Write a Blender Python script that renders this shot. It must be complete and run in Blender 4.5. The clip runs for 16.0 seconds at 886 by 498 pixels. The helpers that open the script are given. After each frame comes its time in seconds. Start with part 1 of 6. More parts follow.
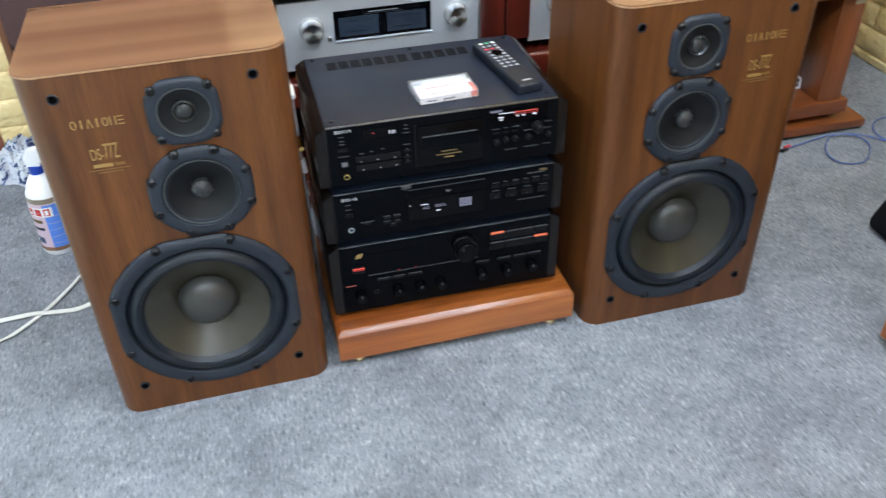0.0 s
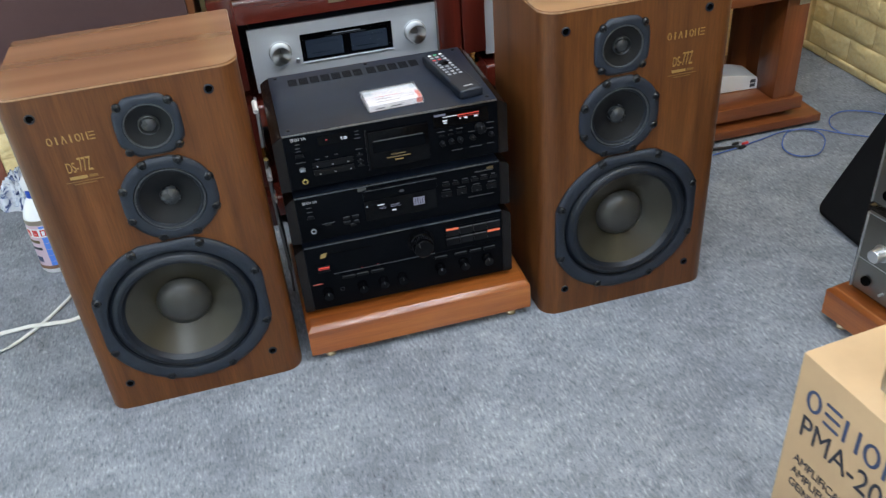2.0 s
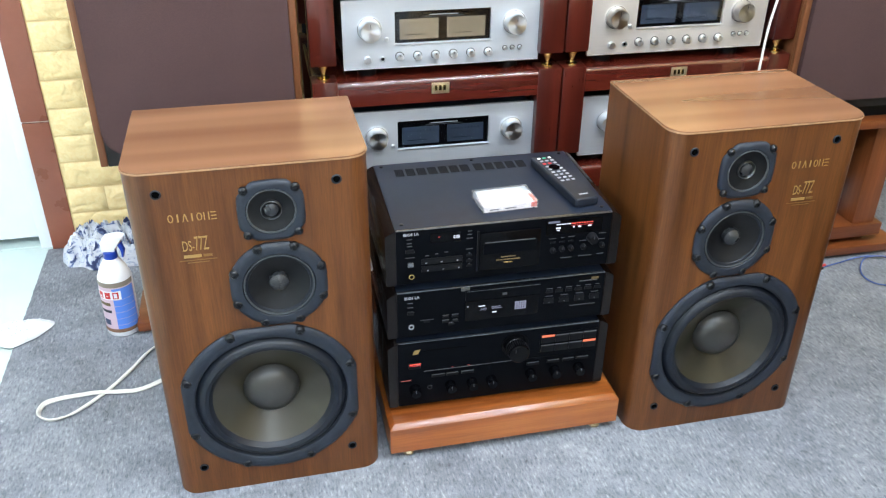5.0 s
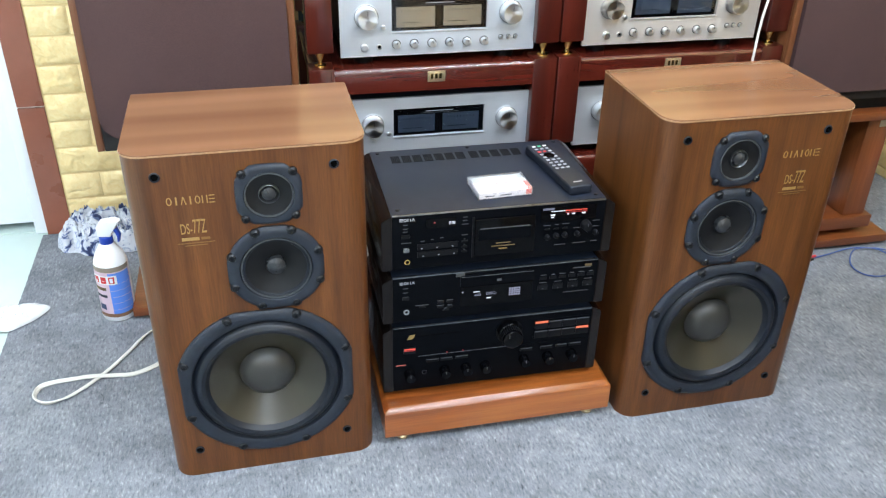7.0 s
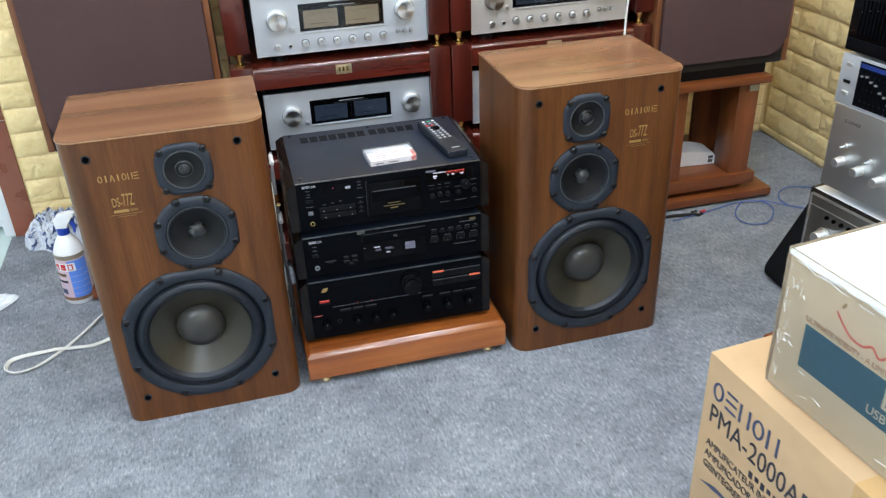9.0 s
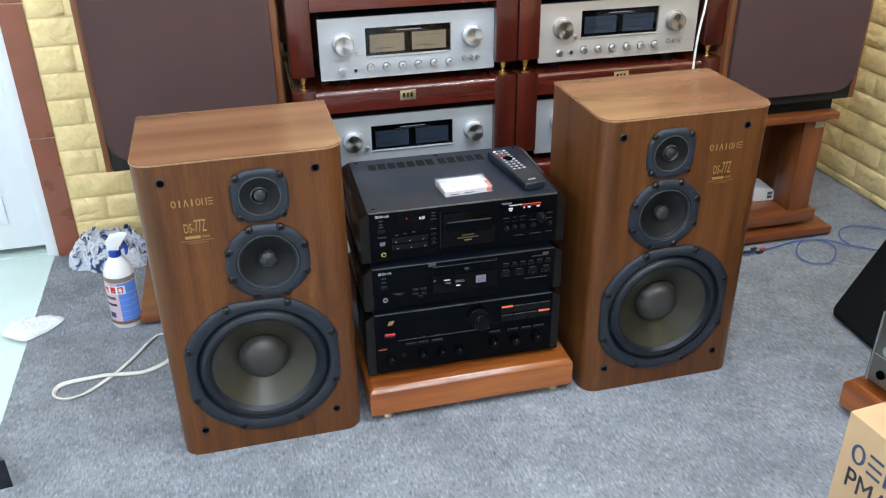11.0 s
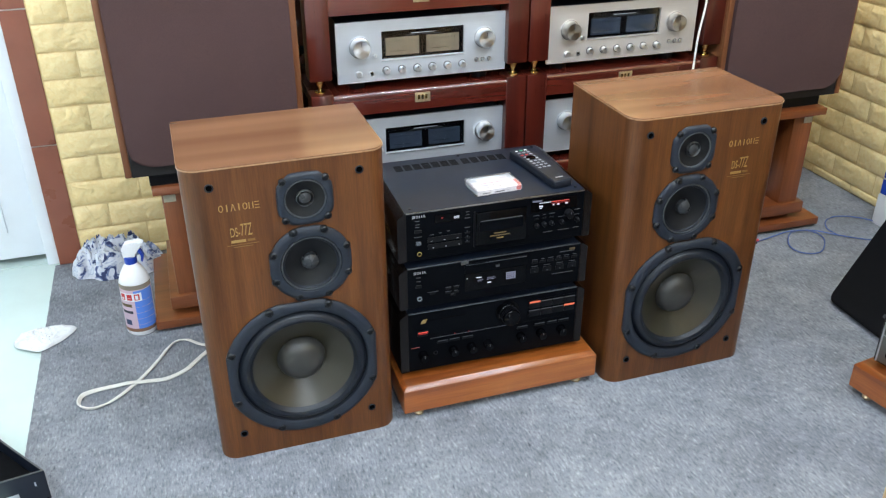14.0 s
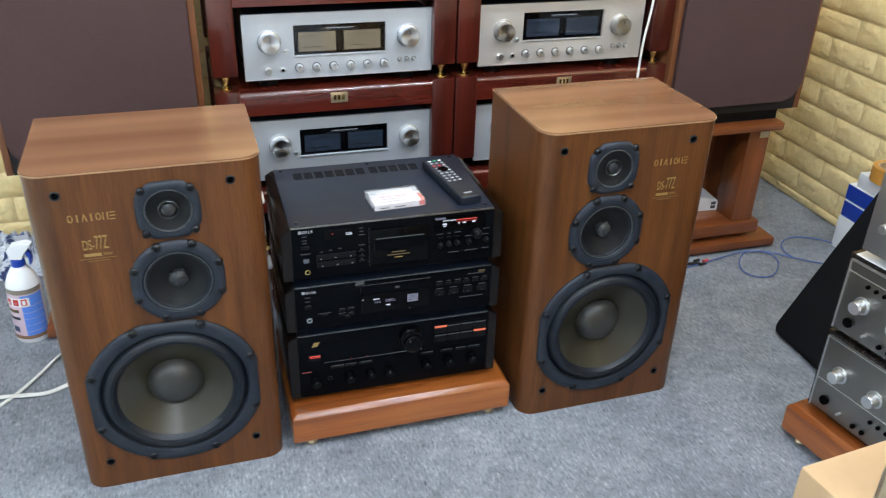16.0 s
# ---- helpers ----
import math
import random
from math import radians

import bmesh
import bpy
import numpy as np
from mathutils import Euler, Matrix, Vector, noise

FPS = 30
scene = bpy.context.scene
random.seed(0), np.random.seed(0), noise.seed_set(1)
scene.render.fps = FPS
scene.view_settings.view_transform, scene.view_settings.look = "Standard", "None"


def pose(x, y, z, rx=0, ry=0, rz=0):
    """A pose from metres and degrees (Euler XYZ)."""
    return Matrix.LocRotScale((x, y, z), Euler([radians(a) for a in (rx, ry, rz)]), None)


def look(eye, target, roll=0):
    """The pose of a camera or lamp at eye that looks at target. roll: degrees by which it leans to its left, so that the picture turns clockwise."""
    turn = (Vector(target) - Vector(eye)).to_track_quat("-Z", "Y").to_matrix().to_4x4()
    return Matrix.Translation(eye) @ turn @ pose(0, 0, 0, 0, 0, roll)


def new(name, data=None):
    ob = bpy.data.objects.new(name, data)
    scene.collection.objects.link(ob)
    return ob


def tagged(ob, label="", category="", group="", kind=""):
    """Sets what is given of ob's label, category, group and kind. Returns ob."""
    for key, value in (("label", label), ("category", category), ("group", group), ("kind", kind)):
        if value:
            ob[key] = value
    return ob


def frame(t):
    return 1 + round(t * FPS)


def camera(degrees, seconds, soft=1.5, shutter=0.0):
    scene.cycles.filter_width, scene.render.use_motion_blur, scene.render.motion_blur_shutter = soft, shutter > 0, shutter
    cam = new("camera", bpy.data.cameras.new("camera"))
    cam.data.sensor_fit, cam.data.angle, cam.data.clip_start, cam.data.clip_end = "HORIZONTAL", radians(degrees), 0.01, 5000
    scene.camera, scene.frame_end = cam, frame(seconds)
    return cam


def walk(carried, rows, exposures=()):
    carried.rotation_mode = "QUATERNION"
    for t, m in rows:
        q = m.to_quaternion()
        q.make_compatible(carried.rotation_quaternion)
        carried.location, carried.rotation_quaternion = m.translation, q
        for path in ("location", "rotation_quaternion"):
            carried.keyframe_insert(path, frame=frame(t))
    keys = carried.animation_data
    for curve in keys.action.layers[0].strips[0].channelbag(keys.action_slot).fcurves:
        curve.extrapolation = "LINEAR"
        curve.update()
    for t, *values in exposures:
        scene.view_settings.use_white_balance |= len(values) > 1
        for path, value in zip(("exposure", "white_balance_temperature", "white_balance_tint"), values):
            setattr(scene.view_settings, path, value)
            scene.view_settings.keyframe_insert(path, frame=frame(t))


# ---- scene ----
cam = camera(55.2, 16.0, soft=1.2, shutter=0.4)
PATH = [
    (0, (0.0301, 0.0560, 1.1784), (0.4239, 1.6110, -0.0169), -1.36),
    (0.5, (0.1482, -0.0466, 1.1891), (0.5401, 1.5168, 0.0055), -3.16),
    (1, (0.1803, -0.1163, 1.1973), (0.5625, 1.4795, 0.0527), -3.39),
    (1.5, (0.1821, -0.1242, 1.1736), (0.5363, 1.4766, 0.0280), -4.34),
    (2, (0.1203, -0.1065, 1.1925), (0.4736, 1.4985, 0.0537), -4.84),
    (2.5, (0.0393, -0.0444, 1.1969), (0.4250, 1.5854, 0.1041), -5.20),
    (3, (-0.0468, 0.0074, 1.1888), (0.3450, 1.6393, 0.1018), -2.19),
    (3.5, (-0.0157, 0.0347, 1.1975), (0.3995, 1.6934, 0.1594), -2.17),
    (4, (-0.0286, 0.0141, 1.2084), (0.3666, 1.6831, 0.1781), -3.40),
    (4.2, (-0.0655, 0.0017, 1.2262), (0.3240, 1.6856, 0.2194), -0.81),
    (6.3, (-0.0354, 0.0179, 1.2313), (0.3430, 1.7080, 0.2294), 0.97),
    (6.5, (-0.0385, 0.0127, 1.2265), (0.3389, 1.6965, 0.2159), 0.87),
    (7, (-0.0665, -0.0113, 1.2257), (0.3319, 1.6653, 0.2110), 1.30),
    (7.5, (-0.0412, -0.0874, 1.2522), (0.3631, 1.5881, 0.2366), 0.71),
    (8, (0.0807, -0.2669, 1.2406), (0.4851, 1.4129, 0.2329), -1.39),
    (8.5, (0.0738, -0.3603, 1.2601), (0.4852, 1.3165, 0.2503), -1.98),
    (9, (0.0589, -0.3451, 1.2657), (0.4764, 1.3403, 0.2726), -2.17),
    (9.5, (-0.0451, -0.2871, 1.2644), (0.3796, 1.4091, 0.2939), -2.57),
    (10, (-0.1041, -0.2451, 1.2634), (0.3237, 1.4586, 0.3076), -2.07),
    (10.2, (-0.0632, -0.2432, 1.2600), (0.3418, 1.4718, 0.3130), -1.00),
    (12.3, (-0.1412, -0.2374, 1.2565), (0.3187, 1.4595, 0.3036), -0.52),
    (12.5, (-0.1862, -0.2365, 1.2528), (0.3155, 1.4418, 0.2863), -0.36),
    (13, (-0.2302, -0.2212, 1.2626), (0.2836, 1.4522, 0.2972), 0.06),
    (13.5, (-0.2521, -0.2211, 1.2648), (0.2817, 1.4505, 0.3053), -0.22),
    (14, (-0.2581, -0.2239, 1.2720), (0.2799, 1.4553, 0.3271), -0.22),
    (14.5, (-0.2531, -0.2170, 1.2687), (0.3039, 1.4595, 0.3318), 0.31),
    (15, (-0.2302, -0.1903, 1.2585), (0.3278, 1.4829, 0.3147), 0.61),
    (15.5, (-0.1232, -0.1494, 1.2551), (0.4337, 1.5195, 0.3035), 1.71),
    (16, (-0.0043, -0.1275, 1.2503), (0.5295, 1.5420, 0.2869), 1.78),
]
walk(cam, [(t, look(eye, target, roll)) for t, eye, target, roll in PATH],
     exposures=((0.0, -0.05), (1.0, -0.03), (1.5, -0.27), (2.0, -0.33), (2.5, 0.25), (3.0, 0.42), (4.0, 0.37), (6.5, 0.20), (8.0, 0.18),
                (8.5, -0.09), (9.0, -0.15), (9.5, -0.15), (10.0, -0.10), (12.5, -0.09), (15.0, -0.10), (15.5, -0.15), (16.0, -0.19)))


# ---- world and lights ----
world = bpy.data.worlds.new("room_world")
scene.world = world
world.use_nodes = True
world.node_tree.nodes["Background"].inputs[0].default_value = (0.75, 0.85, 1.0, 1)
world.node_tree.nodes["Background"].inputs[1].default_value = 0.05


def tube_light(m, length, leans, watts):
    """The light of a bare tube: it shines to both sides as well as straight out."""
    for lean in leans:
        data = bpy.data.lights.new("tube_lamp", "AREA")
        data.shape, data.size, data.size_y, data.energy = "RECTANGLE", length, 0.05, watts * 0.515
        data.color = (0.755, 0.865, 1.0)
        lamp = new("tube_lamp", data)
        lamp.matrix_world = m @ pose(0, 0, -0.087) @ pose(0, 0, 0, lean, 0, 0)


# three battens across the ceiling; two west and one rear, unseen, added as fill
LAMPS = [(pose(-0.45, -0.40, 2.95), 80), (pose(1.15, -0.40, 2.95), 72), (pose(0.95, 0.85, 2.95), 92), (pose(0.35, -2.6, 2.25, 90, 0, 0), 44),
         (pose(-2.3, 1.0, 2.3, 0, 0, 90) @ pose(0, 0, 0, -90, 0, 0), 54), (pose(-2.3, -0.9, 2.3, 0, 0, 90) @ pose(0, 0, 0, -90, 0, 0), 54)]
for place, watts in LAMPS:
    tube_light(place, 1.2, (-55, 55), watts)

# ---- materials ----


def mat(name, color, rough=0.5, metal=0.0, **more):
    m = bpy.data.materials.new(name)
    m.use_nodes = True
    b = m.node_tree.nodes["Principled BSDF"]
    b.inputs["Base Color"].default_value = (*color, 1)
    b.inputs["Roughness"].default_value = rough
    b.inputs["Metallic"].default_value = metal
    for k, v in more.items():
        b.inputs[k.replace("_", " ")].default_value = v
    return m


def node(m, kind, **sets):
    n = m.node_tree.nodes.new(kind)
    for k, v in sets.items():
        n.inputs[k.replace("_", " ")].default_value = v
    return n


def link(m, a, b):
    m.node_tree.links.new(a, b)


def bsdf(m):
    return m.node_tree.nodes["Principled BSDF"]


def coords(m, scale=(1, 1, 1), kind="Object"):
    tc, mp = node(m, "ShaderNodeTexCoord"), node(m, "ShaderNodeMapping")
    mp.inputs["Scale"].default_value = scale
    link(m, tc.outputs[kind], mp.inputs["Vector"])
    return mp.outputs["Vector"]


def noise_tex(m, vec, scale, detail=4.0, rough=0.6, distort=0.0):
    n = node(m, "ShaderNodeTexNoise", Scale=scale, Detail=detail, Roughness=rough, Distortion=distort)
    link(m, vec, n.inputs["Vector"])
    return n.outputs["Fac"]


def ramp(m, fac, stops):
    r = m.node_tree.nodes.new("ShaderNodeValToRGB")
    while len(r.color_ramp.elements) < len(stops):
        r.color_ramp.elements.new(0.5)
    for e, (p, c) in zip(r.color_ramp.elements, stops):
        e.position, e.color = p, (*c, 1)
    link(m, fac, r.inputs["Fac"])
    return r.outputs["Color"]


def mix(m, fac, a, b, mode="MIX"):
    n = m.node_tree.nodes.new("ShaderNodeMix")
    n.data_type, n.blend_type = "RGBA", mode
    if isinstance(fac, (int, float)):
        n.inputs[0].default_value = fac
    else:
        link(m, fac, n.inputs[0])
    for i, v in ((6, a), (7, b)):
        if isinstance(v, tuple):
            n.inputs[i].default_value = (*v, 1)
        else:
            link(m, v, n.inputs[i])
    return n.outputs[2]


def bump(m, height, strength, distance=0.001):
    n = node(m, "ShaderNodeBump", Strength=strength, Distance=distance)
    link(m, height, n.inputs["Height"])
    link(m, n.outputs["Normal"], bsdf(m).inputs["Normal"])


def rough_of(m, fac, lo, hi):
    n = node(m, "ShaderNodeMapRange", To_Min=lo, To_Max=hi)
    link(m, fac, n.inputs["Value"])
    link(m, n.outputs["Result"], bsdf(m).inputs["Roughness"])


def wood(name, dark, mid, light, grain="z", rough=0.4, coarse=7.0, coat=0.0, contrast=1.0, streak=0.55, tooth=0.12, detail=3):
    """Veneer or solid wood whose grain runs along one axis of the object."""
    m = mat(name, mid, rough)
    s = {"x": (0.05, 1, 1), "y": (1, 0.05, 1), "z": (1, 1, 0.05)}[grain]
    v = coords(m, s)
    bands = noise_tex(m, v, coarse * 3.2, detail, 0.55, 0.2 if detail > 1 else 0.0)
    fine = noise_tex(m, v, coarse * 38, 5, 0.7)
    c1 = ramp(m, bands, [(0.5 - 0.22 / contrast, dark), (0.5, mid), (0.5 + 0.24 / contrast, light)])
    c2 = ramp(m, fine, [(0.3, (0.55, 0.5, 0.46)), (0.6, (1, 1, 1))])
    col = mix(m, streak, c1, c2, "MULTIPLY")
    link(m, col, bsdf(m).inputs["Base Color"])
    rough_of(m, fine, rough - 0.5 * tooth, rough + 0.8 * tooth)
    bump(m, fine, tooth, 0.0006)
    if coat:
        bsdf(m).inputs["Coat Weight"].default_value = coat
        bsdf(m).inputs["Coat Roughness"].default_value = 0.07
    return m


def brushed(name, color, rough=0.32, axis="x"):
    m = mat(name, color, rough, 0.6 if rough > 0.47 else (0.8 if rough > 0.4 else 1.0))
    s = {"x": (0.01, 1, 1), "z": (1, 1, 0.01)}[axis]
    v = coords(m, s)
    f = noise_tex(m, v, 900, 3, 0.6)
    rough_of(m, f, rough - 0.07, rough + 0.12)
    c = ramp(m, f, [(0.2, tuple(a * 0.88 for a in color)), (0.8, color)])
    link(m, c, bsdf(m).inputs["Base Color"])
    bump(m, f, 0.05, 0.0003)
    return m


def speckled(name, color, rough, amount=0.15, scale=60, bumpy=0.0, fine=600, metal=0.0, sheen=0.5):
    """Paint, plastic or rubber with slight stains and a fine tooth."""
    m = mat(name, color, rough, metal)
    bsdf(m).inputs["Specular IOR Level"].default_value = sheen
    v = coords(m)
    a, b = noise_tex(m, v, scale, 4), noise_tex(m, v, fine, 2)
    c = ramp(m, a, [(0.25, tuple(x * (1 - amount) for x in color)), (0.75, tuple(min(1, x * (1 + amount)) for x in color))])
    link(m, c, bsdf(m).inputs["Base Color"])
    rough_of(m, a, max(0.02, rough - 0.06), min(1, rough + 0.08))
    if bumpy:
        bump(m, b, bumpy, 0.0005)
    return m


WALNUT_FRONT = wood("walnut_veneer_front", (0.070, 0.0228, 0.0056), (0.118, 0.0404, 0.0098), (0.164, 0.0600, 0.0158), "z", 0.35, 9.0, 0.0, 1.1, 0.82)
# same veneer as the front, with light from above put into its paler colour
WALNUT_TOP_LIT = wood("walnut_veneer_top_lit", (0.150, 0.0685, 0.0345), (0.194, 0.0930, 0.0485), (0.238, 0.1190, 0.0640), "x", 0.23, 5.0, 0.3, 1.15, 0.0, 0.0, 1)
bsdf(WALNUT_FRONT).inputs["Specular IOR Level"].default_value = 0.42
bsdf(WALNUT_TOP_LIT).inputs["Coat Roughness"].default_value = 0.2
EDGE_WEAR = speckled("worn_veneer_edge", (0.33, 0.185, 0.092), 0.5, 0.3, 200)
PLATFORM_WOOD = wood("varnished_orange_wood", (0.18, 0.044, 0.008), (0.32, 0.090, 0.015), (0.44, 0.150, 0.030), "x", 0.22, 6.0, 0.5, 1.45, 0.6)
bsdf(PLATFORM_WOOD).inputs["Coat Roughness"].default_value = 0.30
bsdf(PLATFORM_WOOD).inputs["Coat Weight"].default_value = 1.0
STAND_WOOD = wood("reddish_stand_wood", (0.115, 0.030, 0.0085), (0.20, 0.057, 0.0155), (0.275, 0.086, 0.025), "z", 0.33, 4.0, 0.3)
STAND_WOOD_X = wood("reddish_stand_wood_flat", (0.115, 0.029, 0.0085), (0.195, 0.056, 0.0160), (0.265, 0.083, 0.025), "x", 0.3, 4.0, 0.4)
CABINET_WOOD = wood("brown_cabinet_wood", (0.10, 0.035, 0.013), (0.17, 0.062, 0.024), (0.23, 0.09, 0.036), "z", 0.4, 5.0)
MAHOGANY = wood("red_mahogany", (0.036, 0.0045, 0.0030), (0.076, 0.0102, 0.0056), (0.122, 0.0185, 0.0092), "z", 0.28, 4.0, 0.8, 1.0, 0.45)
MAHOGANY_X = wood("red_mahogany_flat", (0.050, 0.0066, 0.0042), (0.092, 0.0132, 0.0074), (0.138, 0.0222, 0.0114), "x", 0.22, 4.0, 1.0, 0.9, 0.35)
SILVER = brushed("brushed_silver", (0.56, 0.592, 0.637), 0.5)
CHAMPAGNE = brushed("brushed_champagne", (0.60, 0.562, 0.53), 0.48)
NICKEL = brushed("dull_nickel", (0.31, 0.305, 0.285), 0.36)
GREY_FACE = brushed("brushed_grey_face", (0.66, 0.68, 0.69), 0.37)
PALE_BLUE_METAL = brushed("cool_grey_metal", (0.66, 0.71, 0.77), 0.45)
CHROME = mat("turned_metal", (0.80, 0.81, 0.82), 0.33, 1.0)


def spun(name, color, rough):
    """Turned metal whose fine rings draw its highlights out into wedges."""
    m = mat(name, color, rough, 1.0, Anisotropic=0.85)
    t = m.node_tree.nodes.new("ShaderNodeTangent")
    t.direction_type, t.axis = "RADIAL", "Y"
    link(m, t.outputs["Tangent"], bsdf(m).inputs["Tangent"])
    return m


SPUN = spun("spun_bright_metal", (0.74, 0.75, 0.76), 0.34)
SPUN_DARK = spun("spun_nickel", (0.46, 0.44, 0.41), 0.32)
# flat dark ring drawn for the shaded gap round a knob
KNOB_GAP = mat("dark_knob_gap", (0.05, 0.05, 0.05), 0.5)
DARK_METAL = brushed("dark_turned_metal", (0.30, 0.31, 0.32), 0.25)
BRASS = mat("polished_brass", (0.82, 0.56, 0.20), 0.2, 1.0)
OLD_BRASS = speckled("dull_brass_plate", (0.56, 0.46, 0.30), 0.4, 0.4, 400, 0.2, 900, 0.9)
BLACK_METAL = speckled("black_painted_metal", (0.0115, 0.0168, 0.0300), 0.34, 0.2, 40, 0.08, 1500, 0.0, 0.26)
BLACK_FACE = speckled("black_brushed_face", (0.0017, 0.0022, 0.0034), 0.36, 0.15, 30, 0.05, 1200, 0.0, 0.055)
BLACK_GLOSS = mat("black_acrylic", (0.0015, 0.0016, 0.0022), 0.14, Specular_IOR_Level=0.14)
BLACK_PLASTIC = speckled("black_plastic", (0.0045, 0.0047, 0.006), 0.4, 0.2, 60, 0.0, 600, 0.0, 0.16)
CHEEK = wood("dark_wooden_cheek", (0.0050, 0.0038, 0.0036), (0.0080, 0.0062, 0.0058), (0.0125, 0.0095, 0.0088), "z", 0.20, 6.0, 0.12)
SLEEVE = wood("dark_wood_sleeve", (0.006, 0.004, 0.0035), (0.011, 0.008, 0.007), (0.018, 0.013, 0.011), "y", 0.26, 6.0, 0.3)
bsdf(CHEEK).inputs["Specular IOR Level"].default_value = 0.22
DRIVER_FRAME = speckled("blue_black_cast_frame", (0.0150, 0.0200, 0.0300), 0.47, 0.2, 60, 0.25, 900, 0.0, 0.36)
RUBBER = speckled("black_rubber", (0.0068, 0.0098, 0.0160), 0.40, 0.15, 50, 0.0, 600, 0.0, 0.35)
MID_CONE = speckled("black_mid_cone", (0.0042, 0.0048, 0.0062), 0.5, 0.2, 90, 0.15, 500, 0.0, 0.3)
CONE = mat("olive_carbon_cone", (0.030, 0.0265, 0.0165), 0.3, Specular_IOR_Level=0.6)
CAP = speckled("grey_dust_cap", (0.034, 0.0335, 0.031), 0.36, 0.10, 60, 0.1, 600)
DARK_CAP = speckled("dark_dust_cap", (0.024, 0.026, 0.029), 0.27, 0.10, 60)
PALE_PLATE = speckled("pale_metal_plate", (0.50, 0.45, 0.34), 0.4, 0.15, 80, 0.0, 600, 0.4)
RING = mat("grey_metal_ring", (0.10, 0.105, 0.105), 0.45, 0.5)
THIN_RING = mat("dark_trim_ring", (0.085, 0.092, 0.098), 0.36, 0.4)
VENT_DARK = speckled("vent_shadow_grey", (0.0032, 0.0040, 0.0058), 0.55, 0.2, 60, 0.0, 600, 0.0, 0.16)
SCREW = mat("dark_screw", (0.0045, 0.0055, 0.0075), 0.34, 0.0, Specular_IOR_Level=0.35)
DOME_METAL = mat("dull_dome_metal", (0.18, 0.19, 0.20), 0.28, 1.0)
GOLD_PRINT = mat("gold_print", (0.38, 0.25, 0.09), 0.4, 0.4)
GOLD_DIM = mat("faded_gold_print", (0.22, 0.125, 0.042), 0.4, 0.4)
WHITE_PRINT = mat("white_print", (0.42, 0.43, 0.46), 0.5)
GREY_PRINT = mat("grey_print", (0.066, 0.069, 0.076), 0.5)
OCHRE_PRINT = mat("ochre_print", (0.125, 0.085, 0.034), 0.5)


def glowing(name, color, strength):
    m = mat(name, (0.02, 0.02, 0.02), 0.4)
    bsdf(m).inputs["Emission Color"].default_value = (*color, 1)
    bsdf(m).inputs["Emission Strength"].default_value = strength
    return m


GLOW_RED = glowing("red_indicator", (1.0, 0.10, 0.06), 1.1)
GLOW_RED_DIM = glowing("red_level_dash", (1.0, 0.03, 0.03), 0.45)
GLOW_ORANGE = glowing("orange_selector_lamp", (1.0, 0.20, 0.09), 0.9)
GLOW_WHITE = glowing("white_display_digit", (0.80, 0.86, 1.0), 1.1)
GLOW_DIM = glowing("pale_display_digit", (0.62, 0.66, 0.95), 0.35)
GLOW_BLUE = glowing("blue_display_mark", (0.46, 0.50, 0.74), 0.30)
GLASS = mat("window_glass", (1, 1, 1), 0.03, 0.0, IOR=1.45)
bsdf(GLASS).inputs["Transmission Weight"].default_value = 1.0
METER_WARM = speckled("cream_meter_card", (0.125, 0.095, 0.058), 0.6, 0.1, 60)
METER_BLUE = speckled("blue_meter_card", (0.006, 0.013, 0.026), 0.5, 0.2, 60)
CARTON = speckled("tan_carton", (0.47, 0.315, 0.175), 0.55, 0.09, 14, 0.15, 400)
CARTON_PALE = speckled("pale_carton", (0.53, 0.43, 0.30), 0.5, 0.06, 14, 0.15, 400)
INK = mat("dark_blue_black_ink", (0.02, 0.022, 0.035), 0.5)
INK_BLUE = mat("navy_ink", (0.035, 0.055, 0.12), 0.5)
TAN_INK = mat("faded_tan_ink", (0.36, 0.19, 0.105), 0.5)
TEAL = speckled("teal_print", (0.018, 0.085, 0.122), 0.45, 0.06, 20)
RED_INK = mat("faded_red_ink", (0.55, 0.12, 0.09), 0.5)
PLASTIC_WHITE = speckled("white_plastic", (0.78, 0.79, 0.80), 0.35, 0.04, 30)
PLASTIC_BLUE = mat("blue_plastic", (0.012, 0.05, 0.36), 0.3)
CABLE_WHITE = speckled("white_cable", (0.70, 0.69, 0.64), 0.45, 0.08, 40)
CABLE_BLUE = mat("clear_blue_cable", (0.085, 0.14, 0.36), 0.10, Coat_Weight=0.6)
CABLE_BLACK = mat("black_cable", (0.012, 0.012, 0.013), 0.4)
CABLE_GREY = mat("grey_cable", (0.22, 0.22, 0.23), 0.4)
PLUG_RED = mat("red_plug", (0.55, 0.03, 0.03), 0.35)
FELT = speckled("dark_socket", (0.002, 0.002, 0.002), 0.9, sheen=0.02)


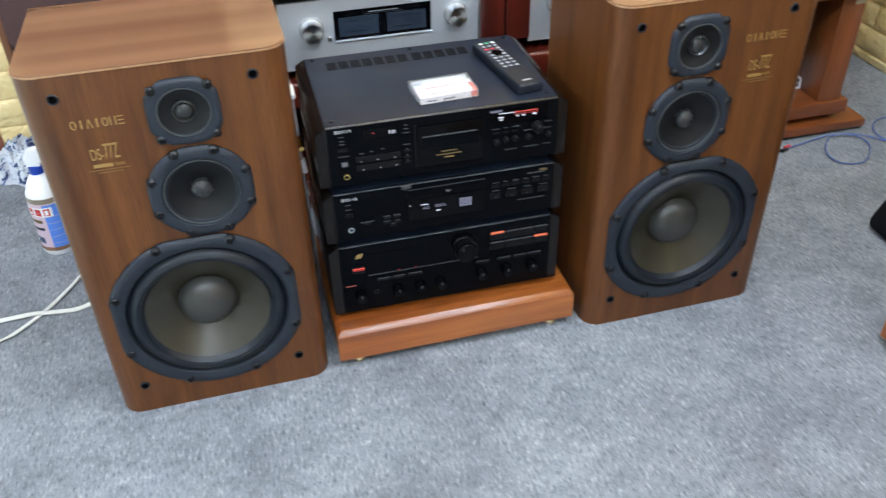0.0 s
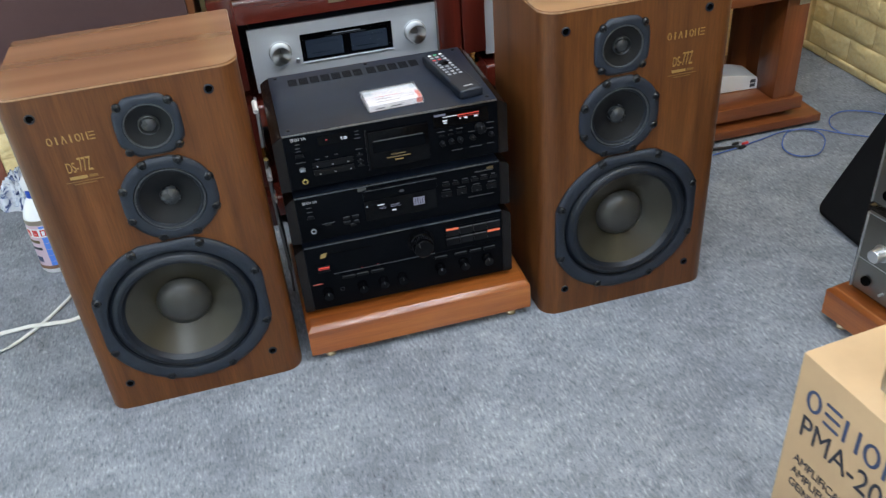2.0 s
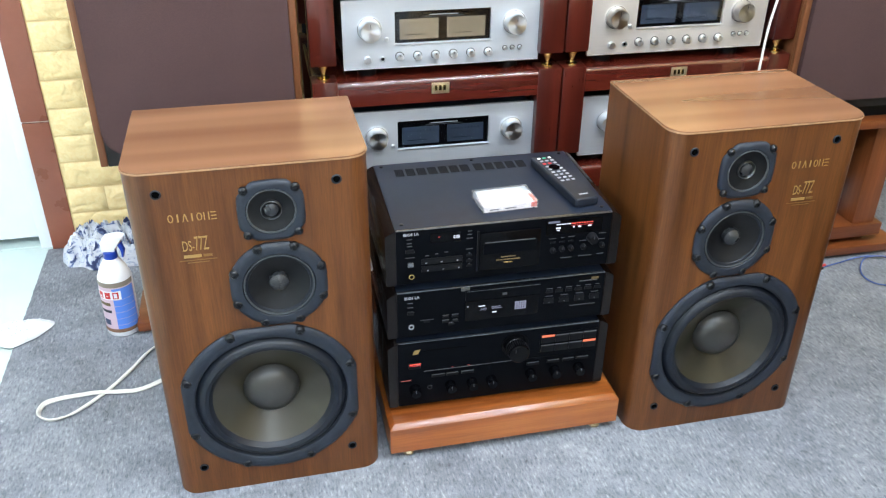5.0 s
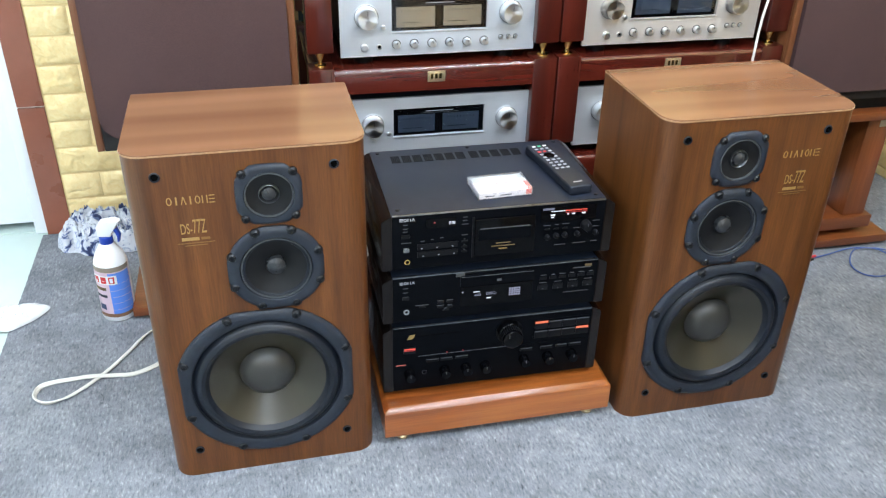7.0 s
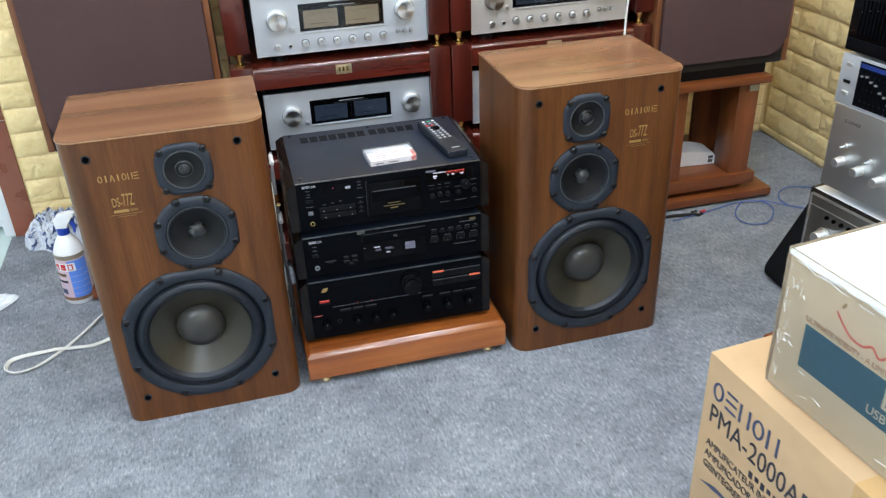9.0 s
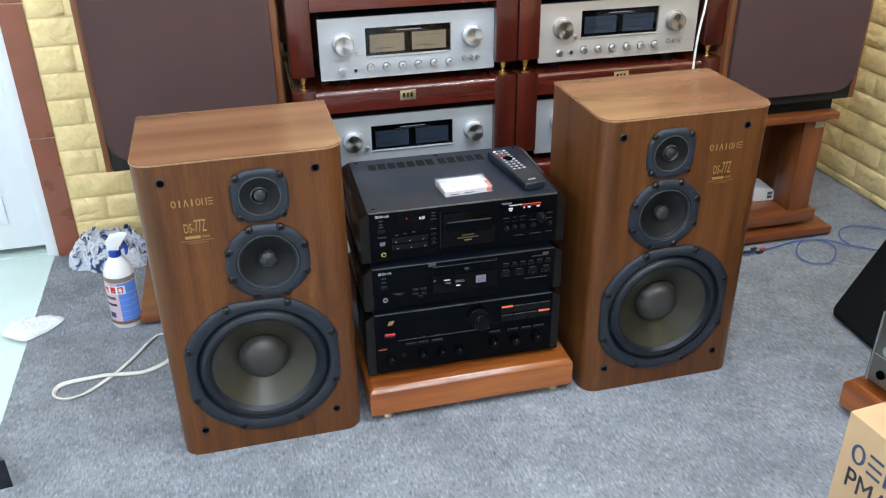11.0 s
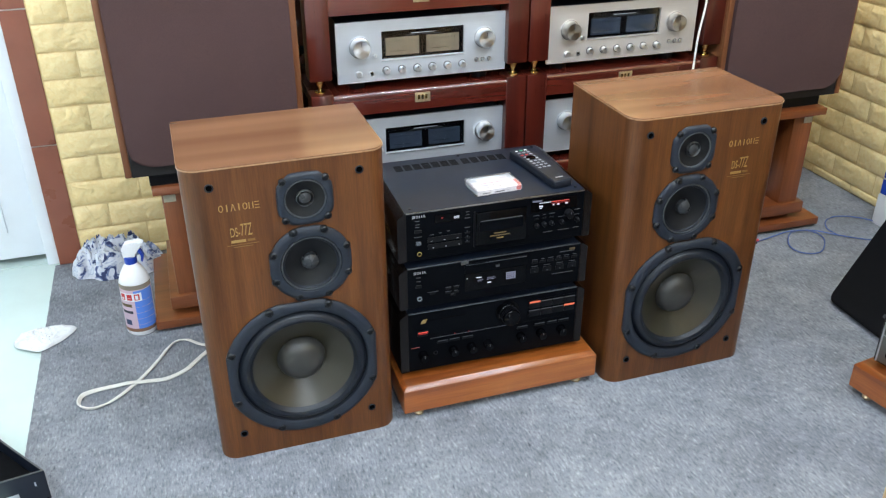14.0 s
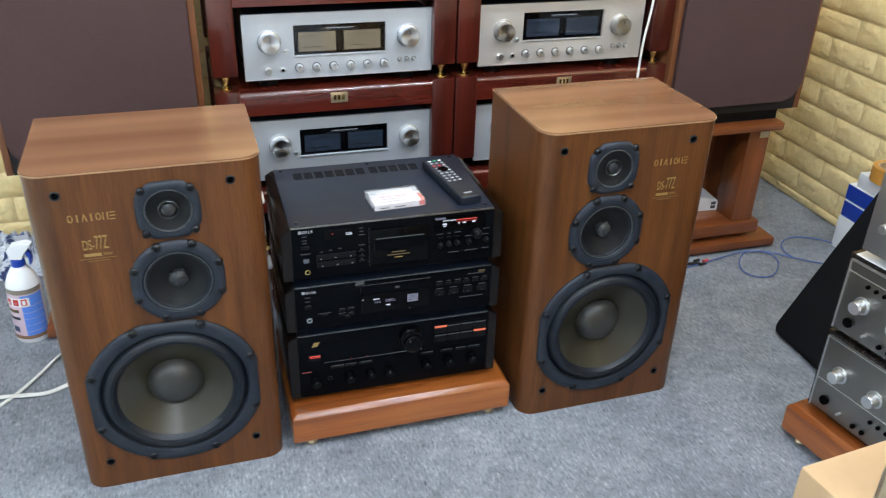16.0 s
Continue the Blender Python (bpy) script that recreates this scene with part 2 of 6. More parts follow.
def carpet_material():
    """Needle felt: short pale and dark fibres over a blue-grey ground, with soft worn patches."""
    m = mat("grey_needle_carpet", (0.2, 0.205, 0.22), 0.95)
    v = coords(m)
    blot = noise_tex(m, v, 2.6, 5, 0.65)
    mid = noise_tex(m, coords(m, (1, 0.34, 1)), 175, 3, 0.62, 0.15)
    fine = noise_tex(m, v, 420, 3, 0.75)
    c1 = ramp(m, mid, [(0.30, (0.127, 0.139, 0.161)), (0.46, (0.209, 0.224, 0.250)), (0.58, (0.231, 0.247, 0.273)), (0.74, (0.398, 0.420, 0.447))])
    c2 = ramp(m, fine, [(0.28, (0.55, 0.55, 0.55)), (0.45, (0.95, 0.95, 0.95)), (0.75, (1.18, 1.18, 1.18))])
    c3 = ramp(m, blot, [(0.34, (0.74, 0.745, 0.765)), (0.50, (1.0, 1.0, 1.0)), (0.66, (1.13, 1.13, 1.125))])
    worn = ramp(m, noise_tex(m, v, 8.0, 5, 0.68, 0.3), [(0.36, (0.81, 0.815, 0.825)), (0.52, (1.0, 1.0, 1.0)), (0.66, (1.10, 1.10, 1.10))])
    scuff = ramp(m, noise_tex(m, coords(m, (1, 0.35, 1)), 46, 3, 0.6, 1.6), [(0.255, (0.42, 0.43, 0.46)), (0.31, (1, 1, 1))])
    smear = ramp(m, noise_tex(m, v, 27.0, 4, 0.6, 0.5), [(0.34, (0.87, 0.873, 0.88)), (0.50, (1.0, 1.0, 1.0)), (0.66, (1.10, 1.10, 1.10))])
    c3 = mix(m, 1.0, mix(m, 1.0, mix(m, 1.0, c3, worn, "MULTIPLY"), smear, "MULTIPLY"), scuff, "MULTIPLY")
    fleck = ramp(m, noise_tex(m, coords(m, (1, 0.36, 1)), 190, 2, 0.5, 0.2), [(0.29, (0.62, 0.63, 0.66)), (0.37, (1, 1, 1))])
    c1 = mix(m, 1.0, c1, fleck, "MULTIPLY")
    c = mix(m, 0.9, mix(m, 1.0, c1, c2, "MULTIPLY"), c3, "MULTIPLY")
    link(m, c, bsdf(m).inputs["Base Color"])
    bump(m, mid, 0.5, 0.003)
    bsdf(m).inputs["Sheen Weight"].default_value = 0.15
    bsdf(m).inputs["Specular IOR Level"].default_value = 0.15
    return m


CARPET = carpet_material()


def brick_material():
    """Soft foam with embossed, chipped faces; the relief is cut in steps like split stone."""
    m = mat("yellow_foam_brick", (0.72, 0.56, 0.28), 0.42)
    tc = node(m, "ShaderNodeTexCoord")
    info = m.node_tree.nodes.new("ShaderNodeObjectInfo")
    shift = node(m, "ShaderNodeVectorMath")
    shift.operation = "MULTIPLY_ADD"
    link(m, info.outputs["Random"], shift.inputs[0])
    shift.inputs[1].default_value = (7.0, 3.0, 5.0)
    link(m, tc.outputs["Object"], shift.inputs[2])
    v = shift.outputs[0]
    a = noise_tex(m, v, 24, 1.8, 0.5, 0.7)
    b = noise_tex(m, v, 70, 4, 0.6, 0.8)
    steps = ramp(m, a, [(0.34, (0, 0, 0)), (0.47, (0.55, 0.55, 0.55)), (0.54, (0.75, 0.75, 0.75)), (0.64, (1, 1, 1))])
    c1 = ramp(m, b, [(0.3, (0.83, 0.625, 0.29)), (0.7, (0.89, 0.735, 0.395))])
    c2 = ramp(m, info.outputs["Random"], [(0.0, (0.94, 0.93, 0.9)), (1.0, (1.03, 1.03, 1.05))])
    link(m, mix(m, 1.0, c1, c2, "MULTIPLY"), bsdf(m).inputs["Base Color"])
    h = mix(m, 0.20, steps, b)
    bump(m, h, 0.60, 0.006)
    return m


BRICK = brick_material()
BRICK_JOINT = speckled("foam_brick_joint", (0.70, 0.51, 0.24), 0.6, 0.1, 20)
PAINT_WALL = speckled("white_wall_paint", (0.72, 0.72, 0.70), 0.7, 0.04, 6, 0.1, 300)
CEILING_PAINT = speckled("white_ceiling_paint", (0.80, 0.80, 0.80), 0.8, 0.03, 5)
DOOR_PAINT = speckled("cool_white_door_paint", (0.76, 0.80, 0.84), 0.4, 0.03, 8)
BROWN_TILE = speckled("red_brown_glazed_tile", (0.25, 0.083, 0.05), 0.28, 0.12, 12)
GROUT = speckled("pale_grout", (0.65, 0.60, 0.56), 0.8, 0.1, 50)
FLOOR_TILE = speckled("pale_green_floor_tile", (0.58, 0.70, 0.66), 0.2, 0.05, 6)


def grille_material():
    m = mat("purple_brown_grille_cloth", (0.055, 0.034, 0.032), 0.85)
    v = coords(m)
    f = noise_tex(m, v, 900, 2)
    g = noise_tex(m, v, 6, 3)
    c = ramp(m, f, [(0.3, (0.046, 0.024, 0.024)), (0.7, (0.088, 0.050, 0.049))])
    link(m, mix(m, 0.4, c, ramp(m, g, [(0.3, (0.8, 0.8, 0.8)), (0.7, (1.1, 1.1, 1.1))]), "MULTIPLY"), bsdf(m).inputs["Base Color"])
    bump(m, f, 0.3, 0.0008)
    bsdf(m).inputs["Specular IOR Level"].default_value = 0.25
    return m


GRILLE = grille_material()
BLACK_CLOTH = speckled("black_grille_cloth", (0.0055, 0.0055, 0.0065), 0.8, 0.2, 8, 0.3, 900, 0.0, 0.12)


def cloth_material():
    """White rag printed with torn navy and pale blue patches."""
    m = mat("blue_white_rag", (0.6, 0.62, 0.68), 0.9)
    v = coords(m)
    print_ = ramp(m, noise_tex(m, v, 24.0, 3, 0.55, 1.6), [(0.375, (0.032, 0.046, 0.125)), (0.42, (0.16, 0.21, 0.38)), (0.465, (0.62, 0.65, 0.71)), (0.60, (0.68, 0.70, 0.74)), (0.63, (0.36, 0.42, 0.55)), (0.70, (0.60, 0.64, 0.71))])
    grime = ramp(m, noise_tex(m, v, 60.0, 3), [(0.3, (0.82, 0.82, 0.83)), (0.6, (1, 1, 1))])
    link(m, mix(m, 0.9, print_, grime, "MULTIPLY"), bsdf(m).inputs["Base Color"])
    bump(m, noise_tex(m, v, 300, 3), 0.3, 0.001)
    return m


RAG = cloth_material()
TISSUE = speckled("white_tissue", (0.66, 0.68, 0.69), 0.9, 0.04, 30, 0.2, 300)


def film_material():
    """Thin crinkled plastic film."""
    m = mat("crinkled_plastic_film", (1, 1, 1), 0.12)
    b = bsdf(m)
    v = coords(m)
    bump(m, noise_tex(m, v, 26, 4, 0.6, 1.2), 0.9, 0.005)
    clear = m.node_tree.nodes.new("ShaderNodeBsdfTransparent")
    gloss = m.node_tree.nodes.new("ShaderNodeBsdfGlossy")
    gloss.inputs["Roughness"].default_value = 0.2
    gloss.inputs["Color"].default_value = (0.9, 0.92, 0.95, 1)
    link(m, [n for n in m.node_tree.nodes if n.type == "BUMP"][0].outputs["Normal"], gloss.inputs["Normal"])
    fr = node(m, "ShaderNodeFresnel", IOR=1.6)
    link(m, [n for n in m.node_tree.nodes if n.type == "BUMP"][0].outputs["Normal"], fr.inputs["Normal"])
    ms = m.node_tree.nodes.new("ShaderNodeMixShader")
    link(m, fr.outputs[0], ms.inputs[0])
    link(m, clear.outputs[0], ms.inputs[1])
    link(m, gloss.outputs[0], ms.inputs[2])
    link(m, ms.outputs[0], m.node_tree.nodes["Material Output"].inputs["Surface"])
    return m


FILM = film_material()
CLEAR_PLASTIC = mat("clear_case_plastic", (0.95, 0.96, 0.97), 0.08, IOR=1.45)
bsdf(CLEAR_PLASTIC).inputs["Transmission Weight"].default_value = 0.9

# ---- mesh helpers ----


def done(bm, name):
    me = bpy.data.meshes.new(name)
    bmesh.ops.recalc_face_normals(bm, faces=bm.faces)
    bm.to_mesh(me)
    bm.free()
    return me


def smooth(me, degrees=35):
    me.polygons.foreach_set("use_smooth", [True] * len(me.polygons))
    me.set_sharp_from_angle(angle=radians(degrees))
    return me


def part(name, bm, material, parent=None, label="", m=None):
    """Links a bmesh as one mesh object under a thing or a part."""
    me = smooth(done(bm, name))
    me.materials.append(material)
    ob = new(name, me)
    if parent:
        ob.parent = parent
    if m:
        ob.matrix_basis = m
    return tagged(ob, label)


def thing(name, m, label, category, group="", kind=""):
    ob = new(name)
    ob.empty_display_size = 0.05
    ob.matrix_basis = m
    return tagged(ob, label, category, group, kind)


def box(x0, x1, y0, y1, z0, z1, bevel=0.0, segs=2):
    bm = bmesh.new()
    bmesh.ops.create_cube(bm, size=1)
    for v in bm.verts:
        v.co = ((x0 + x1) / 2 + v.co.x * (x1 - x0), (y0 + y1) / 2 + v.co.y * (y1 - y0), (z0 + z1) / 2 + v.co.z * (z1 - z0))
    if bevel:
        bmesh.ops.bevel(bm, geom=bm.edges[:], offset=bevel, segments=segs, affect="EDGES", profile=0.6)
    return bm


def join(a, b):
    me = done(b, "tmp")
    a.from_mesh(me)
    bpy.data.meshes.remove(me)
    return a


def lathe(profile, segs=48, cx=0.0, cz=0.0, y=0.0):
    """Turns (radius, depth) points about an axis that runs along y; depth below 0 stands proud."""
    bm = bmesh.new()
    rings = []
    for r, d in profile:
        if r < 1e-6:
            rings.append([bm.verts.new((cx, y + d, cz))])
        else:
            rings.append([bm.verts.new((cx + r * math.cos(2 * math.pi * i / segs), y + d, cz + r * math.sin(2 * math.pi * i / segs))) for i in range(segs)])
    for a, b in zip(rings, rings[1:]):
        for i in range(segs):
            j = (i + 1) % segs
            q = [a[i % len(a)], a[j % len(a)], b[j % len(b)], b[i % len(b)]]
            q = [v for k, v in enumerate(q) if v not in q[:k]]
            if len(q) > 2:
                bm.faces.new(q)
    return bm


def turned(profile, segs=32):
    """Turns (radius, height) points about z."""
    bm = lathe([(r, h) for r, h in profile], segs)
    bm.transform(Matrix.Rotation(radians(90), 4, "X"))
    return bm


def knob(name, r, depth, x, z, y, material, parent, pointer=None, label="", segs=28):
    """A turned knob on a front panel, with a rounded rim, fluted skirt and pointer line."""
    bm = lathe([(r * 1.02, 0), (r * 1.02, -depth * 0.3), (r * 0.96, -depth * 0.36), (r * 0.94, -depth * 0.92), (r * 0.86, -depth), (0, -depth)], segs, x, z, y)
    k = part(name, bm, material, parent, label)
    if pointer:
        part("pointer", box(x - r * 0.07, x + r * 0.07, y - depth - 0.0008, y - depth + 0.0005, z + r * 0.3, z + r * 0.85), pointer, k)
    return k


def mark(name, x, z, w, h, y, material, parent, thick=0.0006):
    """A thin printed or raised mark on a front panel."""
    return part(name, box(x - w / 2, x + w / 2, y - thick, y + 0.0002, z - h / 2, z + h / 2), material, parent)


def lettering(text, size, m, material, parent, name="lettering", align="LEFT", squeeze=1.0):
    cu = bpy.data.curves.new(name, "FONT")
    cu.body, cu.size, cu.align_x, cu.extrude = text, size, align, 0.0003
    ob = bpy.data.objects.new(name, cu)
    scene.collection.objects.link(ob)
    bpy.context.view_layer.update()
    me = bpy.data.meshes.new_from_object(ob.evaluated_get(bpy.context.evaluated_depsgraph_get()))
    bpy.data.objects.remove(ob)
    bpy.data.curves.remove(cu)
    me.materials.clear()
    me.materials.append(material)
    t = new(name, me)
    t.parent = parent
    t.matrix_basis = m @ Matrix.Diagonal((squeeze, 1, 1, 1))
    return t


def glyph_outlines(kind, w, h, s):
    """Plain shapes of a maker's mark: bracket, post, wedge, tray, ring, twin posts, stacked bars."""
    bar = lambda x0, x1, z0, z1: [(x0, z0), (x1, z0), (x1, z1), (x0, z1)]
    if kind == "post":
        return [bar(w * 0.5 - s * 0.7, w * 0.5 + s * 0.7, 0, h)]
    if kind == "wedge":
        return [[(0, 0), (s, 0), (w / 2, h - s * 1.6), (w - s, 0), (w, 0), (w / 2 + s / 2, h), (w / 2 - s / 2, h)]]
    if kind == "ring":
        turns = [radians(2 + 356 * i / 28) for i in range(29)]
        outer = [(w / 2 * (1 + math.cos(a)), h / 2 * (1 + math.sin(a))) for a in turns]
        inner = [(w / 2 + (w / 2 - s) * math.cos(a), h / 2 + (h / 2 - s * 0.8) * math.sin(a)) for a in reversed(turns)]
        return [outer + inner]
    if kind == "twin":
        return [bar(0, s, 0, h), bar(w - s, w, 0, h)]
    return [bar(0, w, z, z + s * 0.85) for z in (0, (h - s * 0.85) / 2, h - s * 0.85)]


def wordmark(x0, x1, z, h, y, kinds, material, parent, thick=0.0006, m=None):
    """A maker's mark as a row of plain shapes on a front panel."""
    step = (x1 - x0) / len(kinds)
    for i, k in enumerate(kinds):
        for shape in glyph_outlines(k, step * 0.80, h, max(0.0009, step * 0.16)):
            pts = [(x0 + i * step + a, z - h / 2 + b) for a, b in shape]
            part("mark_block", prism(pts, y - thick, y), material, parent, "", m)


def holed_plate(x0, x1, z0, z1, wx0, wx1, wz0, wz1, y0, y1):
    """A flat plate with one rectangular opening."""
    bm = bmesh.new()
    loops = []
    for y in (y0, y1):
        loops.append([bm.verts.new((x, y, z)) for x, z in ((x0, z0), (x1, z0), (x1, z1), (x0, z1))])
        loops.append([bm.verts.new((x, y, z)) for x, z in ((wx0, wz0), (wx1, wz0), (wx1, wz1), (wx0, wz1))])
    for a, b in ((0, 1), (2, 3), (0, 2), (1, 3)):
        for i in range(4):
            bm.faces.new((loops[a][i], loops[a][(i + 1) % 4], loops[b][(i + 1) % 4], loops[b][i]))
    return bm


def tube(name, points, radius, material, parent=None, label="", flat=1.0, res=6, m=None, cyclic=False):
    """A round or flat cable through the given points, as a mesh."""
    pts = [Vector(p) for p in points]
    path = []
    n = len(pts)
    for i in range(n - 1):
        p0, p1, p2, p3 = pts[max(i - 1, 0)], pts[i], pts[i + 1], pts[min(i + 2, n - 1)]
        for k in range(res):
            t = k / res
            path.append(0.5 * ((2 * p1) + (p2 - p0) * t + (2 * p0 - 5 * p1 + 4 * p2 - p3) * t * t + (3 * p1 - p0 - 3 * p2 + p3) * t ** 3))
    path.append(pts[-1])
    bm, rings, segs = bmesh.new(), [], 8
    for i, p in enumerate(path):
        d = (path[min(i + 1, len(path) - 1)] - path[max(i - 1, 0)]).normalized()
        side = d.cross(Vector((0, 0, 1)))
        side = side.normalized() if side.length > 1e-3 else Vector((1, 0, 0))
        up = side.cross(d).normalized()
        rings.append([bm.verts.new(p + side * radius * flat * math.cos(a) + up * radius * math.sin(a)) for a in [2 * math.pi * j / segs for j in range(segs)]])
    for a, b in zip(rings, rings[1:]):
        for j in range(segs):
            bm.faces.new((a[j], a[(j + 1) % segs], b[(j + 1) % segs], b[j]))
    bm.faces.new(rings[0]), bm.faces.new(rings[-1])
    return part(name, bm, material, parent, label, m)


def prism(outline, y0, y1, bevel=0.0):
    """An (x, z) outline pushed from y0 to y1, with its front rim bevelled."""
    bm = bmesh.new()
    f = [bm.verts.new((x, y0, z)) for x, z in outline]
    b = [bm.verts.new((x, y1, z)) for x, z in outline]
    front = bm.faces.new(f)
    bm.faces.new(b[::-1])
    n = len(outline)
    for i in range(n):
        bm.faces.new((f[i], b[i], b[(i + 1) % n], f[(i + 1) % n]))
    if bevel:
        bmesh.ops.bevel(bm, geom=list(front.edges), offset=bevel, segments=2, affect="EDGES")
    return bm


def slab(outline, z0, z1, bevel=0.0):
    """An (x, y) outline raised from z0 to z1."""
    bm = prism([(x, y) for x, y in outline], -z1, -z0, bevel)
    bm.transform(Matrix(((1, 0, 0, 0), (0, 0, 1, 0), (0, -1, 0, 0), (0, 0, 0, 1))))
    return bm


def clipped_disc(r, hw, hh_top, hh_bottom, n=96):
    out = []
    for i in range(n):
        a = 2 * math.pi * i / n
        out.append((max(-hw, min(hw, r * math.cos(a))), max(-hh_bottom, min(hh_top, r * math.sin(a)))))
    keep = []
    for p in out:
        if not keep or (Vector(p) - Vector(keep[-1])).length > 1e-5:
            keep.append(p)
    return keep


def ring_plate(outline, hole_r, cx, cz, y_face, y_back):
    """A plate of that outline with a round hole, as a ring of quads with depth."""
    bm, n = bmesh.new(), len(outline)
    rows = []
    wide = max(x for x, z in outline)
    step = (wide - hole_r) / wide
    for shrink, y in ((1.0, y_back), (1.0, y_face + 0.0055), (1 - step * 0.14, y_face + 0.0025), (1 - step * 0.34, y_face + 0.0006), (1 - step * 0.6, y_face)):
        rows.append([bm.verts.new((cx + x * shrink, y, cz + z * shrink)) for x, z in outline])
    for r, y in ((hole_r * 1.04, y_face + 0.0006), (hole_r * 1.01, y_face + 0.003), (hole_r, y_face + 0.006), (hole_r, y_back)):
        rows.append([bm.verts.new((cx + r * x / math.hypot(x, z), y, cz + r * z / math.hypot(x, z))) for x, z in outline])
    for a, b in zip(rows, rows[1:]):
        for i in range(n):
            bm.faces.new((a[i], a[(i + 1) % n], b[(i + 1) % n], b[i]))
    return bm

# ---- the room ----
X0, X1, Y0, Y1, TOP = -2.3, 1.995, -2.6, 2.308, 2.95
CARPET_EDGE = -0.698


def structure(name, bm, material, label, category):
    return tagged(part(name, bm, material), label, category, "", "structure")


structure("floor", box(X0 - 0.2, X1 + 0.2, Y0 - 0.2, Y1 + 0.2, -0.2, -0.006), FLOOR_TILE, "pale green glazed tile floor beside the carpet", "floor")


def carpet_sheet():
    """Needle felt with a slightly frayed long edge."""
    rng = random.Random(4)
    n = 700
    edge = [(CARPET_EDGE + -0.012 * (i / n - 0.9) + rng.uniform(-0.0009, 0.0009), Y0 + (Y1 - Y0) * i / n) for i in range(n + 1)]
    bm = bmesh.new()
    lo = [bm.verts.new((x, y, -0.006)) for x, y in edge]
    hi = [bm.verts.new((x, y, 0.0)) for x, y in edge]
    far = [bm.verts.new((X1, y, 0.0)) for x, y in edge]
    for i in range(n):
        bm.faces.new((lo[i], lo[i + 1], hi[i + 1], hi[i]))
        bm.faces.new((hi[i], hi[i + 1], far[i + 1], far[i]))
    return bm


structure("carpet", carpet_sheet(), CARPET, "mottled grey needle-felt carpet with a frayed edge", "carpet")
structure("ceiling", box(X0 - 0.2, X1 + 0.2, Y0 - 0.2, Y1 + 0.2, TOP, TOP + 0.15), CEILING_PAINT, "plain white painted ceiling", "ceiling")
DOOR_L, DOOR_R, DOOR_H = -1.53, -0.688, 2.08
PIL_R = -0.617
wall_north = structure("wall_north", box(PIL_R, X1, Y1, Y1 + 0.16, 0, TOP), BRICK_JOINT, "back wall clad in embossed yellow foam bricks", "wall")
structure("wall_north_door_side", box(X0, DOOR_L - 0.07, Y1, Y1 + 0.16, 0, TOP), PAINT_WALL, "white painted wall beside the door", "wall")
structure("wall_north_above_door", box(DOOR_L - 0.07, PIL_R, Y1, Y1 + 0.16, DOOR_H + 0.07, TOP), PAINT_WALL, "white painted wall above the door", "wall")
wall_east = structure("wall_east", box(X1, X1 + 0.16, Y0, Y1 + 0.16, 0, TOP), BRICK_JOINT, "side wall clad in embossed yellow foam bricks", "wall")
structure("wall_west", box(X0 - 0.16, X0, Y0, Y1 + 0.16, 0, TOP), PAINT_WALL, "plain white painted wall", "wall")
structure("wall_south", box(X0 - 0.16, X1 + 0.16, Y0 - 0.16, Y0, 0, TOP), PAINT_WALL, "plain white painted wall behind the visitor", "wall")


def tiled_surround():
    """Red-brown tiles round the door opening, each with its own joint."""
    s = thing("door_surround", pose(0, 0, 0), "glossy red-brown tile strip framing the door opening", "trim", "", "structure")
    part("mortar", box(PIL_R - 0.066, PIL_R - 0.001, Y1 + 0.002, Y1 + 0.15, 0, DOOR_H + 0.07), GROUT, s)
    part("mortar", box(DOOR_L - 0.069, DOOR_L - 0.004, Y1 + 0.002, Y1 + 0.15, 0, DOOR_H + 0.07), GROUT, s)
    z = 0.0
    while z < DOOR_H:
        h = min(0.385, DOOR_H + 0.07 - z)
        for x in (PIL_R - 0.068, DOOR_L - 0.071):
            part("tile", box(x, x + 0.068, Y1 - 0.004, Y1 + 0.12, z + 0.0015, z + h - 0.0015, 0.001, 1), BROWN_TILE, s)
        z += 0.3865
    return s


tiled_surround()


def panel_door():
    d = thing("door_1", pose(DOOR_L, Y1 + 0.03, 0), "white painted panel door, closed, in a tiled opening", "door", "", "structure")
    w = DOOR_R - DOOR_L - 0.034
    part("door_leaf", box(0.002, w - 0.003, 0.012, 0.045, 0.022, DOOR_H, 0.003), DOOR_PAINT, d)
    part("jamb", box(w, w + 0.035, -0.012, 0.06, -0.005, DOOR_H, 0.003), DOOR_PAINT, d, "white painted door jamb")
    for z0, z1 in ((0.11, 0.78), (0.90, 1.98)):
        for x0, x1 in ((0.09, w / 2 - 0.04), (w / 2 + 0.04, w - 0.09)):
            rim = box(x0, x1, 0.004, 0.014, z0, z1, 0.004)
            part("raised_panel", rim, DOOR_PAINT, d)
            part("panel_field", box(x0 + 0.03, x1 - 0.03, 0.0, 0.006, z0 + 0.03, z1 - 0.03, 0.003), DOOR_PAINT, d)
    part("door_handle", lathe([(0.012, 0.012), (0.012, -0.03), (0.026, -0.035), (0.026, -0.06), (0, -0.065)], 24, 0.07, 1.0), CHROME, d)
    part("threshold", box(0, w, 0.0, 0.1, -0.0055, -0.002), FLOOR_TILE, d)
    return d


panel_door()

